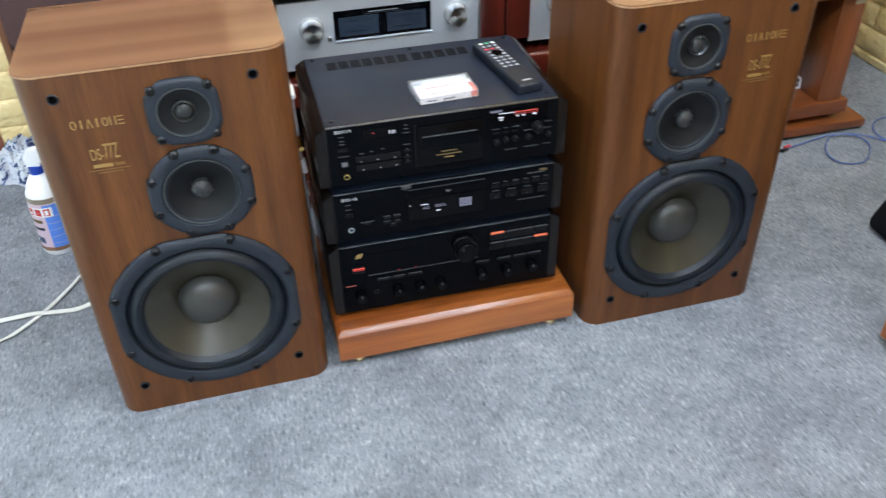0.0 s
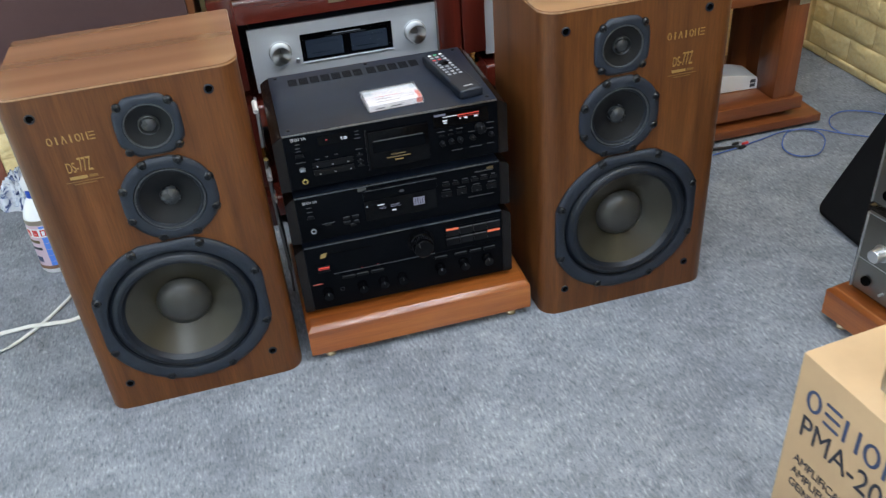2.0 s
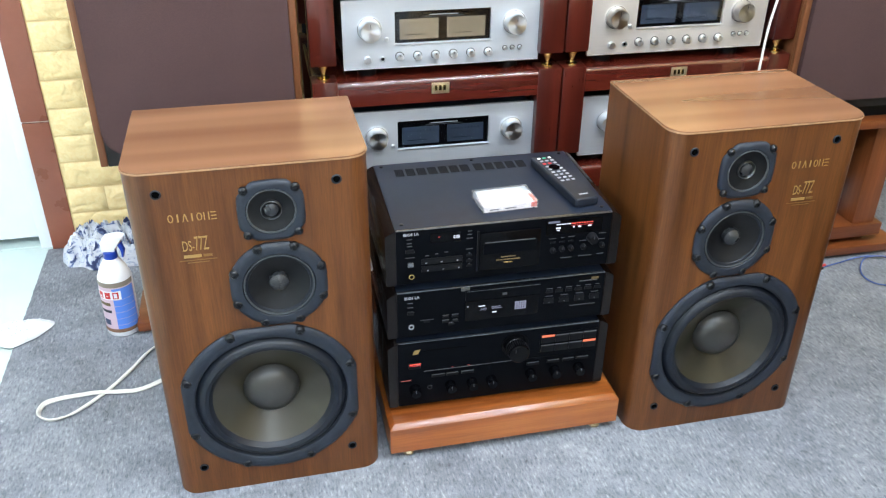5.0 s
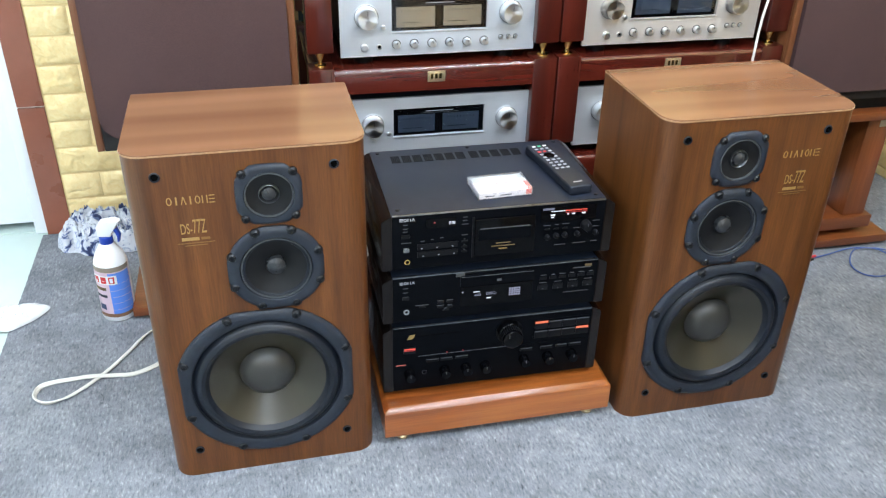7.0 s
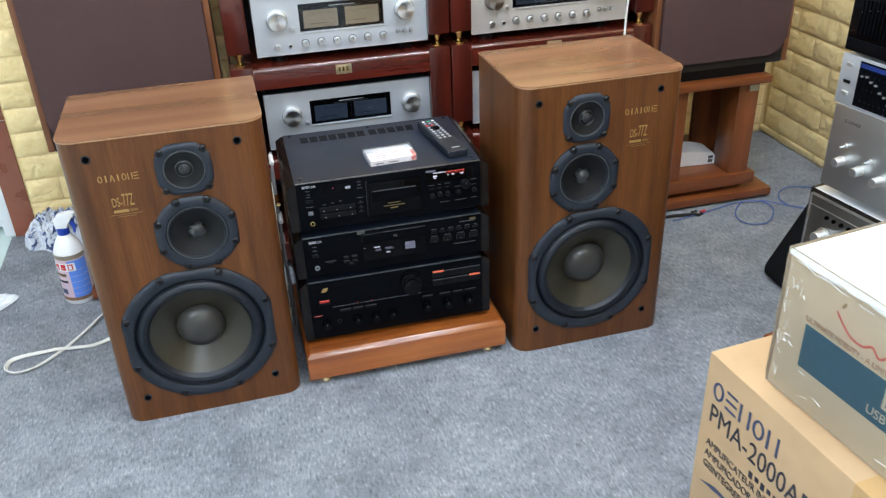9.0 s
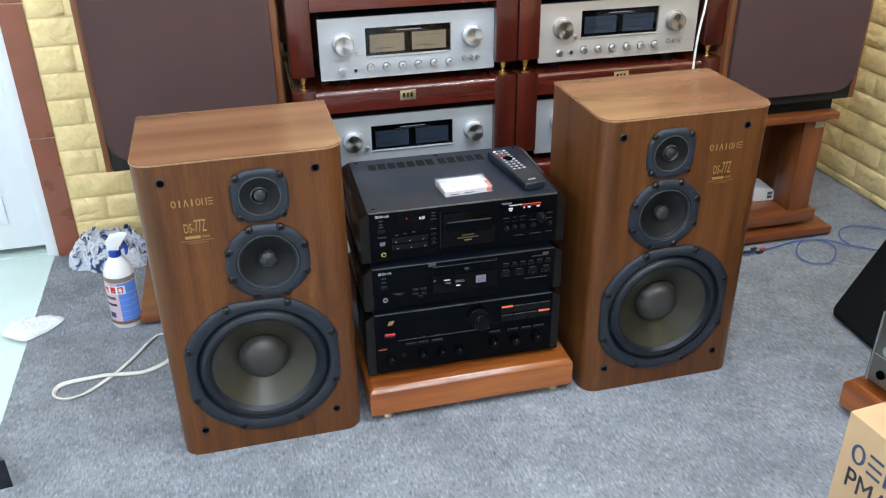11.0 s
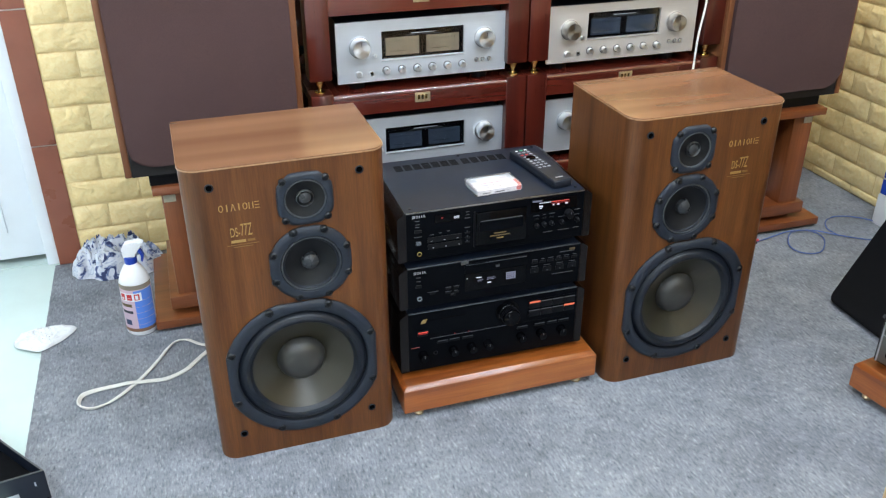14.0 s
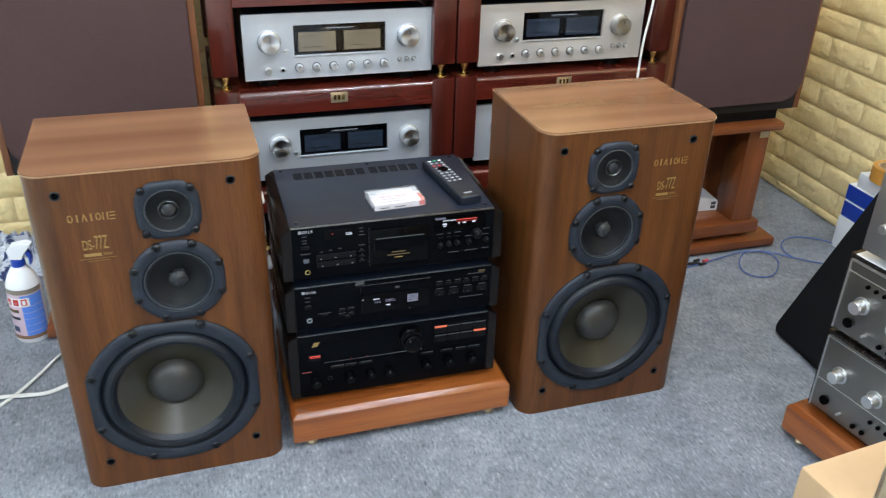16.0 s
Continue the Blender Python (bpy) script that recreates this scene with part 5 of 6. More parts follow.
def vintage_amplifier(z, h, lx, label, line, knobs, dots):
    """Nickel face in a dark wooden sleeve; line, knobs and dots are heights as shares of the face."""
    v = thing("vintage_amplifier", STACK @ pose(lx, 0.028, z), label, "amplifier", "silver stack")
    w = 0.43
    part("sleeve", box(0, w, 0.004, 0.31, 0.008, h, 0.003), SLEEVE, v, "dark wooden sleeve")
    part("face_plate", box(0.011, w - 0.011, 0.0, 0.005, 0.014, h - 0.010, 0.001), NICKEL, v, "dull nickel face plate")
    part("face_rim", box(0.009, 0.0112, -0.0035, 0.005, 0.013, h - 0.009), CHROME, v, "bright rim")
    part("face_rim", box(0.0112, w - 0.0112, -0.0035, 0.005, h - 0.0112, h - 0.009), CHROME, v, "bright rim")
    at = lambda share: 0.014 + share * (h - 0.024)
    part("face_line", box(0.0115, w - 0.0115, -0.0012, 0.0005, at(line), at(line) + 0.0018), CHROME, v)
    for k in range(5):
        kx = 0.058 + k * 0.085
        part("knob_skirt", lathe([(0.0185, 0.0), (0.018, -0.003), (0.0145, -0.004)], 28, kx, at(knobs)), CHROME, v)
        knob("control_knob", 0.0142, 0.024, kx, at(knobs), 0.0, CHROME, v, None, "bright turned knob", 28)
    for k in range(4):
        part("lever", lathe([(0.0042, 0), (0.004, -0.005), (0, -0.0055)], 12, (0.060 if dots else 0.15) + k * 0.019, at(line) - 0.012 if dots else at(0.3)), FELT, v)
    part("oval_switch", lathe([(0.0105, 0), (0.010, -0.004), (0, -0.0045)], 24, 0.040, at(0.16)), FELT, v)
    part("lever", lathe([(0.0035, 0), (0.003, -0.010), (0, -0.0105)], 12, 0.082, at(0.13)), CHROME, v)
    for k in range(7):
        part("push_button", lathe([(0.0052, 0), (0.0048, -0.005), (0, -0.0055)], 14, 0.118 + k * 0.042 - 0.020 * (k % 2), at(0.10)), FELT, v)
    for fx in (0.05, w - 0.05):
        for fy in (0.05, 0.27):
            part("foot", turned([(0, 0), (0.014, 0), (0.015, 0.009), (0, 0.009)], 18), BLACK_PLASTIC, v, "", pose(fx, fy, 0))
    return v


vintage_amplifier(0.090, 0.198, 0.022, "dull nickel vintage amplifier in a dark sleeve, lowest of the stack", 0.40, 0.60, False)
vintage_amplifier(0.288, 0.180, 0.022, "dull nickel vintage amplifier in a dark sleeve, second of the stack", 0.84, 0.48, True)


def grey_amplifier():
    g = thing("grey_amplifier", STACK @ pose(0.042, 0.03, 0.470), "brushed grey amplifier with bright knobs in the silver stack", "amplifier", "silver stack")
    w, h = 0.43, 0.19
    part("case", box(0.004, w - 0.004, 0.008, 0.32, 0.022, h - 0.001, 0.002), SILVER, g, "pale metal case")
    part("face_plate", box(0, w, 0, 0.009, 0.016, h, 0.003), GREY_FACE, g)
    # ragged white lip drawn for the light that the case's top edge catches
    lip = bmesh.new()
    for k in range(30):
        x = 0.004 + k * 0.0142
        join(lip, box(x, x + 0.0146, 0.001, 0.020, h - 0.001, h + 0.002 + 0.003 * abs(noise.noise(Vector((k * 0.7, 0, 3)))), 0.001, 1))
    part("edge_glint", lip, PLASTIC_WHITE, g, "ragged white strip for the light caught along the upper edge")
    for k in range(3):
        knob("control_knob", 0.0098, 0.020, 0.042 + 0.047 * k, 0.080 - 0.003 * k, 0.0, CHROME, g, None, "bright turned knob", 24)
        part("toggle", lathe([(0.005, 0), (0.005, -0.004), (0.002, -0.005), (0.002, -0.018), (0, -0.019)], 14, 0.046 + 0.062 * k, 0.114 - 0.010 * (k > 0)), CHROME, g)
    knob("volume_knob", 0.033, 0.03, 0.225, 0.085, 0.0, CHROME, g, None, "large turned volume knob", 40)
    knob("selector_knob", 0.02, 0.022, 0.33, 0.085, 0.0, CHROME, g, None, "", 28)
    wordmark(0.03, 0.07, 0.162, 0.006, 0.0, ("bars", "post", "ring", "wedge", "bars"), GREY_PRINT, g)
    for fx in (0.05, w - 0.05):
        for fy in (0.05, 0.27):
            part("foot", turned([(0, 0), (0.016, 0), (0.017, 0.023), (0, 0.023)], 18), BLACK_PLASTIC, g, "", pose(fx, fy, 0))
    return g


NAVY_STRIP = speckled("navy_display_strip", (0.010, 0.026, 0.15), 0.3, 0.2, 60)


def graphic_equaliser():
    e = thing("graphic_equaliser", STACK @ pose(0.045, 0.02, 0.660), "silver graphic equaliser with a dark slider panel", "equaliser", "silver stack")
    w, h = 0.42, 0.104
    part("case", box(0.002, w - 0.002, 0.006, 0.28, 0.008, h - 0.001, 0.002), SILVER, e)
    part("face_plate", box(0, w, 0, 0.007, 0.006, h, 0.002), PALE_BLUE_METAL, e)
    part("slider_panel", box(0.045, w - 0.045, -0.002, 0.001, 0.012, h - 0.006), BLACK_FACE, e, "dark slider panel")
    part("display_strip", box(0.047, w - 0.047, -0.003, -0.0015, h - 0.017, h - 0.009), NAVY_STRIP, e, "blue display strip")
    for k in range(28):
        x = 0.056 + k * 0.0113
        z = 0.046 + 0.026 * math.cos(k * 0.33) + 0.003 * (k % 2)
        part("slot", box(x - 0.0005, x + 0.0005, -0.0026, -0.0018, 0.018, 0.082), FELT, e)
        part("slider_cap", box(x - 0.0024, x + 0.0024, -0.007, -0.002, z - 0.0018, z + 0.0018, 0.0008), CHROME, e)
        for zt in (0.0135, 0.024, 0.048, 0.074):
            part("scale_dot", box(x + 0.003, x + 0.0042, -0.0026, -0.0018, zt, zt + 0.0014), GREY_PRINT, e)
    for z in (0.085, 0.052, 0.03):
        part("key", box(0.014, 0.029, -0.003, 0.0, z - 0.003, z + 0.003, 0.001), BLACK_PLASTIC if z == 0.052 else CHROME, e)
    for fx in (0.05, w - 0.05):
        part("foot", box(fx - 0.012, fx + 0.012, 0.02, 0.25, 0, 0.009), BLACK_PLASTIC, e)
    return e


def black_component():
    b = thing("black_receiver", STACK @ pose(0.045, 0.02, 0.764), "black audio component with vertical slots on top of the stack", "audio component", "silver stack")
    w, h = 0.42, 0.13
    part("case", box(0.002, w - 0.002, 0.006, 0.28, 0.008, h, 0.002), BLACK_METAL, b)
    part("face_plate", box(0, w, 0, 0.007, 0.006, h, 0.002), BLACK_GLOSS, b)
    part("lower_strip", box(0.002, w - 0.002, -0.002, 0.001, 0.008, 0.03, 0.001), BLACK_FACE, b)
    for k in range(46):
        part("slot_rib", box(0.02 + k * 0.0083, 0.0232 + k * 0.0083, -0.0022, 0.0, 0.04, 0.105), BLACK_FACE, b)
    for k in range(22):
        z = 0.080 + 0.010 * math.sin(k * 0.55)
        part("indicator", box(0.024 + k * 0.0166, 0.0262 + k * 0.0166, -0.0032, -0.0022, z, z + 0.0018), GREY_PRINT, b)
    for fx in (0.05, w - 0.05):
        part("foot", box(fx - 0.012, fx + 0.012, 0.02, 0.25, 0, 0.009), BLACK_PLASTIC, b)
    return b


# white sheet added to brighten the top of the second amplifier's sleeve
sheet = thing("bright_sheet", STACK @ pose(0, 0, 0.4682), "thin white sheet added for the bright top of an amplifier sleeve", "foam sheet", "silver stack")
part("sheet", box(0.034, 0.440, 0.032, 0.32, 0.0, 0.0016), PLASTIC_WHITE, sheet)
grey_amplifier()
graphic_equaliser()
black_component()


def leaning_grille():
    """A detached black loudspeaker grille leaning back on a box."""
    w, l, t = 0.36, 0.92, 0.022
    out, r = [], 0.022
    for cx2, cz2, a0 in ((w - r, l - r, 0), (r, l - r, 90), (r, r, 180), (w - r, r, 270)):
        for i in range(5):
            a = radians(a0 + 22.5 * i)
            out.append((cx2 + r * math.cos(a), cz2 + r * math.sin(a)))
    g = thing("speaker_grille", pose(1.400, 1.392, 0.012, 0, 0, -92) @ pose(0, 0, 0, -29, 0, 0), "detached black cloth loudspeaker grille leaning beside the stack", "speaker grille")
    part("frame", prism(out, 0.004, t, 0.0), BLACK_PLASTIC, g)
    part("cloth", prism([(x * 0.985 + 0.003, z * 0.99 + 0.004) for x, z in out], -0.004, 0.0045, 0.004), BLACK_CLOTH, g)
    part("badge", box(w * 0.5, w * 0.5 + 0.05, -0.0052, -0.0035, 0.05, 0.06), GREY_PRINT, g, "small faint badge")
    return g


leaning_grille()


def small_carton(m, size, stripes, label):
    w, d, h = size
    c = thing("small_carton", m, label, "carton", "cartons by the wall")
    part("shell", box(0, w, 0, d, 0, h, 0.002), PLASTIC_WHITE, c)
    for a, b in stripes:
        part("blue_band", box(-0.0008, w + 0.0008, -0.0008, d + 0.0008, h * a, h * b), PLASTIC_BLUE, c, "blue printed band")
    return c


small_carton(pose(1.895, 1.43, 0), (0.09, 0.34, 0.105), (), "white carton standing by the brick wall")
small_carton(pose(1.897, 1.45, 0.105), (0.085, 0.315, 0.11), ((0.04, 0.48), (0.54, 0.97)), "blue and white carton stacked on a white one")


small_carton(pose(1.900, 1.47, 0.215), (0.08, 0.27, 0.046), (), "plain white carton on top of a blue one")


def tape_roll():
    t = thing("tape_roll", pose(1.9370, 1.662, 0.261), "roll of amber packing tape lying on the cartons", "tape roll")
    part("tape", turned([(0.04, 0.0), (0.055, 0.0), (0.055, 0.045), (0.04, 0.045), (0.04, 0.0)], 40), mat("amber_tape", (0.55, 0.26, 0.05), 0.25), t)
    part("core", turned([(0.037, 0.0), (0.0402, 0.0), (0.0402, 0.0452), (0.037, 0.0452), (0.037, 0.0)], 40), CARTON, t, "cardboard core")
    return t


tape_roll()

# ---- the cartons beside the camera ----


def lines_on_face(parent, text, size, y_start, z, x, material, squeeze=1.0):
    """Words on a face that looks towards -x; they read towards -y."""
    return lettering(text, size, pose(x, y_start, z, 90, 0, -90), material, parent, squeeze=squeeze)


def block_word(parent, kinds, h, step, y_start, z, x, material):
    """A maker's mark as plain blocks on a face that looks towards -x."""
    wordmark(0, step * len(kinds), h / 2, h, 0, kinds, material, parent, 0.0006, pose(x, y_start, z, 0, 0, -90))


def flap_carton(name, x0, x1, y0, y1, z0, z1, material, label):
    """A taped carton: soft edges, flap seam and a strip of tape over the top."""
    c = thing(name, pose(0, 0, 0), label, "carton", "stacked cartons")
    part("shell", box(x0, x1, y0, y1, z0, z1, 0.004, 2), material, c)
    xm = (x0 + x1) / 2
    part("flap_seam", box(xm - 0.001, xm + 0.001, y0 + 0.004, y1 - 0.004, z1 - 0.001, z1 + 0.0004), INK, c)
    return c


B1X, B1Y, B1Z = 0.611, 0.441, 0.583
low = flap_carton("carton", B1X - 0.012, B1X + 0.50, -0.36, B1Y + 0.01, 0.0, 0.290, CARTON, "plain tan carton under the printed one")
amp_box = flap_carton("carton", B1X, B1X + 0.49, -0.15, B1Y, 0.291, B1Z, CARTON, "tan printed amplifier carton with dark lettering")
block_word(amp_box, ("ring", "bars", "twin", "ring", "twin"), 0.029, 0.0265, B1Y - 0.018, 0.521, B1X - 0.0002, INK_BLUE)
lines_on_face(amp_box, "PMA-2000AE", 0.043, B1Y - 0.017, 0.481, B1X - 0.0006, INK, 0.82)
for i, words in enumerate(("AMPLIFICATEUR INTEGRE", "AMPLIFICADOR INTEGRADO", "GEINTEGREERDE VERSTERKER")):
    lines_on_face(amp_box, words, 0.0165, B1Y - 0.02, 0.441 - 0.019 * i, B1X - 0.0006, INK, 0.85)
for k in range(7):
    part("script_bar", box(B1X - 0.0006, B1X, B1Y - 0.113 - 0.0115 * k, B1Y - 0.106 - 0.0115 * k, 0.4595 if k % 2 else 0.456, 0.4665), INK, amp_box)
part("blue_swoosh", prism([(0, 0), (0.03, 0.012), (0.075, 0.014), (0.03, 0.004)], -0.0006, 0.0, 0), INK_BLUE, amp_box, "", pose(B1X, B1Y - 0.02, 0.372, 0, 0, -90))
part("tape_strip", box(B1X + 0.02, B1X + 0.11, 0.08, 0.185, B1Z - 0.0005, B1Z + 0.0008), mat("brown_tape", (0.52, 0.33, 0.15), 0.15), amp_box, "shiny brown tape")
part("tape_strip", box(B1X - 0.0009, B1X + 0.02, 0.08, 0.185, B1Z - 0.06, B1Z + 0.0007), mat("brown_tape", (0.52, 0.33, 0.15), 0.15), amp_box)

B2X, B2Y, B2Z = 0.645, 0.366, 0.774
dac_box = flap_carton("carton", B2X, B2X + 0.45, -0.16, B2Y, B1Z + 0.002, B2Z, CARTON_PALE, "pale carton with a teal label, wrapped in clear film")
part("teal_label", box(B2X - 0.0008, B2X, -0.12, B2Y - 0.042, 0.638, 0.696), TEAL, dac_box, "teal printed band")
lines_on_face(dac_box, "ULTIMATE FIDELITY - A LIMITED EDITION", 0.0090, B2Y - 0.040, 0.701, B2X - 0.0008, TAN_INK, 1.0)
lines_on_face(dac_box, "DA", 0.042, 0.210, 0.663, B2X - 0.001, CARTON_PALE, 1.0)
lines_on_face(dac_box, "USB D/A", 0.0155, 0.224, 0.646, B2X - 0.001, CARTON_PALE, 1.0)
rise = (0.020, 0.010, 0.002, -0.001, 0.000, 0.006, -0.002, 0.005, -0.003, 0.001, 0.006, -0.004, 0.008, -0.005, 0.002)
sw = [(B2X - 0.001, B2Y - 0.079 - 0.0105 * k, 0.7165 + dz) for k, dz in enumerate(rise)]
tube("red_script_stroke", sw, 0.0015, RED_INK, dac_box, "faded red script flourish", 0.25)


part("brown_stain", prism([(0, 0), (0.004, 0.002), (0.0065, 0.0075), (0.004, 0.009), (0.001, 0.005)], -0.0004, 0.0), mat("stain_brown", (0.30, 0.21, 0.10), 0.6), dac_box, "small brown stain", pose(B2X, B2Y - 0.083, 0.742, 0, 0, -90))
# the glare on the carton's upper film, laid on as a white sheet
part("top_glare", box(B2X + 0.002, B2X + 0.448, -0.158, B2Y - 0.002, B2Z, B2Z + 0.0012), speckled("glare_white_film", (0.80, 0.80, 0.78), 0.3, 0.05, 20, 0.3, 60), dac_box, "white sheet standing for the glare of the film on top")


def film_wrap():
    """Crinkled film just outside the carton."""
    rng = random.Random(9)
    bm = box(B2X - 0.0015, B2X + 0.4515, -0.1615, B2Y + 0.0015, B1Z + 0.0035, B2Z + 0.0022)
    bmesh.ops.subdivide_edges(bm, edges=bm.edges[:], cuts=34, use_grid_fill=True)
    for v in bm.verts:
        n = noise.noise(Vector((v.co.x * 30, v.co.y * 30, v.co.z * 40)))
        c = Vector((B2X + 0.225, B2Y - 0.25, (B1Z + B2Z) / 2))
        d = (v.co - c)
        d.z *= 0.4
        if v.co.z > B1Z + 0.01:
            v.co += d.normalized() * (0.0006 + 0.0014 * abs(n))
    return part("film", bm, FILM, dac_box, "clear crinkled plastic film")


film_wrap().visible_shadow = False


def film_creases():
    """Glints on the film's creases, built as white strips: long ones along the upper edge, a tangle at the upright
    edge.
    """
    rng = random.Random(21)
    bm = bmesh.new()
    milky = mat("film_glint_white", (0.84, 0.86, 0.88), 0.12)
    x = B2X - 0.0032

    def crease(y, z, a, ln, wd):
        pts = []
        for i in range(7):
            u = (i / 6 - 0.5) * ln
            k = rng.uniform(-0.05, 0.05) * ln
            pts.append((y + u * math.cos(a) - k * math.sin(a), min(B2Z + 0.001, z + u * math.sin(a) + k * math.cos(a)), wd * (1 - abs(i / 3 - 1) ** 2) + 0.00004))
        up = [bm.verts.new((x, py, pz + w)) for py, pz, w in pts]
        ridge = [bm.verts.new((x - 0.0009, py, pz)) for py, pz, w in pts]
        down = [bm.verts.new((x, py, pz - w)) for py, pz, w in pts]
        for i in range(6):
            bm.faces.new((up[i], up[i + 1], ridge[i + 1], ridge[i]))
            bm.faces.new((ridge[i], ridge[i + 1], down[i + 1], down[i]))

    for k in range(60):
        crease(rng.uniform(-0.13, B2Y - 0.035), B2Z - abs(rng.gauss(0, 0.004)) - 0.001, rng.gauss(0, 0.03), rng.uniform(0.02, 0.05), rng.uniform(0.00008, 0.00022))
    for k in range(16):
        crease(B2Y - abs(rng.gauss(0, 0.007)) - 0.006, rng.uniform(B1Z + 0.02, B2Z - 0.012), rng.gauss(1.5, 0.30), rng.uniform(0.004, 0.018), rng.uniform(0.00004, 0.00014))
    for k in range(14):
        crease(B2Y - 0.016 - abs(rng.gauss(0, 0.008)), rng.choice((0.733, 0.664)) + rng.gauss(0, 0.008), rng.uniform(0, 3.1), rng.uniform(0.003, 0.008), rng.uniform(0.00006, 0.00018))
    for k in range(7):
        crease(rng.uniform(-0.1, B2Y - 0.05), B1Z + 0.012 + abs(rng.gauss(0, 0.014)), rng.gauss(0, 0.3), rng.uniform(0.006, 0.024), rng.uniform(0.00004, 0.00014))
    return tagged(part("film_glint", bm, milky, dac_box), "white strips drawn as glints on creases of the clear film", "", "", "stuff")


film_creases()


def film_edge():
    """The doubled band of film folded down over the carton's upper edge."""
    m = speckled("doubled_film", (0.66, 0.66, 0.63), 0.16, 0.12, 30)
    bump(m, noise_tex(m, coords(m, (1, 0.12, 1)), 240, 3, 0.6, 0.6), 0.9, 0.002)
    bm, rows = bmesh.new(), []
    for i in range(91):
        y = B2Y - 0.002 - 0.006 * i
        drop = 0.009 + 0.004 * noise.noise(Vector((y * 38, 1.3, 0)))
        rows.append([bm.verts.new((B2X - 0.0030 - 0.0006 * k + 0.0005 * noise.noise(Vector((y * 90, k * 2.0, 4))), y, B2Z + 0.0024 - drop * k / 2)) for k in range(3)])
        rows[-1].append(bm.verts.new((B2X - 0.0012, y, B2Z + 0.0026 - drop)))
    for a, b in zip(rows, rows[1:]):
        for k in range(3):
            bm.faces.new((a[k], b[k], b[k + 1], a[k + 1]))
    return part("film_band", bm, m, dac_box, "milky doubled band of film along the edge")


film_edge()



def turn_about(x, y, degrees):
    """A turn about an upright line through (x, y)."""
    return pose(x, y, 0, 0, 0, degrees) @ pose(-x, -y, 0)


low.matrix_basis = turn_about(B1X, B1Y, 5.5)
amp_box.matrix_basis = turn_about(B1X, B1Y, 5.5)
dac_box.matrix_basis = turn_about(B2X, B2Y, 7)

# ---- the corner with the bottle, rag and cord ----


def spray_bottle():
    b = thing("spray_bottle", pose(-0.446, 1.858, 0.0012, 0, 1, -10) @ Matrix.Diagonal((0.93, 0.93, 1.0, 1.0)), "white spray bottle with blue collar and printed label on carpet", "bottle")
    part("body", turned([(0, 0), (0.040, 0), (0.0425, 0.004), (0.0425, 0.150), (0.041, 0.158), (0.034, 0.176), (0.022, 0.196), (0.0155, 0.204), (0.0145, 0.216), (0, 0.216)], 48), PLASTIC_WHITE, b)

    def band(name, a0, a1, z0, z1, material, grow, parent):
        bm, cols = bmesh.new(), []
        for i in range(17):
            a = radians(a0 + (a1 - a0) * i / 16)
            cols.append([bm.verts.new((0.0427 + grow) * Vector((math.cos(a), math.sin(a), 0)) + Vector((0, 0, z))) for z in (z0, z1)])
        for p, q in zip(cols, cols[1:]):
            bm.faces.new((p[0], q[0], q[1], p[1]))
        return part(name, bm, material, parent)

    pink = mat("pink_label", (0.62, 0.47, 0.55), 0.35)
    lb = band("label", -175, -5, 0.014, 0.145, pink, 0.0003, b)
    band("blue_field", -88, -10, 0.022, 0.138, mat("bright_blue_label", (0.10, 0.24, 0.72), 0.35), 0.0006, lb)
    for k in range(5):
        band("white_grid_line", -86, -12, 0.035 + 0.018 * k, 0.0358 + 0.018 * k, pink, 0.0009, lb)
    band("word_plate", -150, -60, 0.108, 0.132, PLASTIC_WHITE, 0.0012, lb)
    for k in range(3):
        band("red_block", -141 + 27 * k, -122 + 27 * k, 0.111, 0.129, PLUG_RED, 0.0016, lb)
        band("block_gap", -137 + 27 * k, -127 + 27 * k, 0.1135 + 0.004 * (k == 1), 0.1185 + 0.007 * (k == 2), PLASTIC_WHITE, 0.0019, lb)
    band("yellow_band", -150, -100, 0.090, 0.099, OCHRE_PRINT, 0.0009, lb)
    band("dark_picture", -150, -100, 0.070, 0.078, INK, 0.0009, lb)
    band("dark_picture", -140, -112, 0.034, 0.05, INK_BLUE, 0.0009, lb)
    band("brown_foot_band", -175, -5, 0.014, 0.024, mat("brown_label", (0.22, 0.11, 0.06), 0.5), 0.0012, lb)
    band("grey_top_band", -175, -5, 0.141, 0.154, mat("grey_brown_label", (0.24, 0.20, 0.15), 0.4), 0.0005, b)
    part("collar", turned([(0, 0.204), (0.017, 0.204), (0.0175, 0.206), (0.0165, 0.222), (0, 0.222)], 28), PLASTIC_BLUE, b, "blue screw collar")
    hd = prism([(-0.017, 0.220), (0.014, 0.220), (0.017, 0.236), (0.037, 0.252), (0.041, 0.262), (0.026, 0.267), (-0.008, 0.260), (-0.019, 0.246)], -0.011, 0.011, 0.003)
    part("spray_head", hd, PLASTIC_WHITE, b, "white trigger head")
    tr = prism([(0.021, 0.241), (0.030, 0.246), (0.038, 0.224), (0.033, 0.206), (0.029, 0.207), (0.031, 0.224)], -0.006, 0.006, 0.001)
    part("trigger", tr, PLASTIC_BLUE, b, "blue trigger")
    return b


spray_bottle()


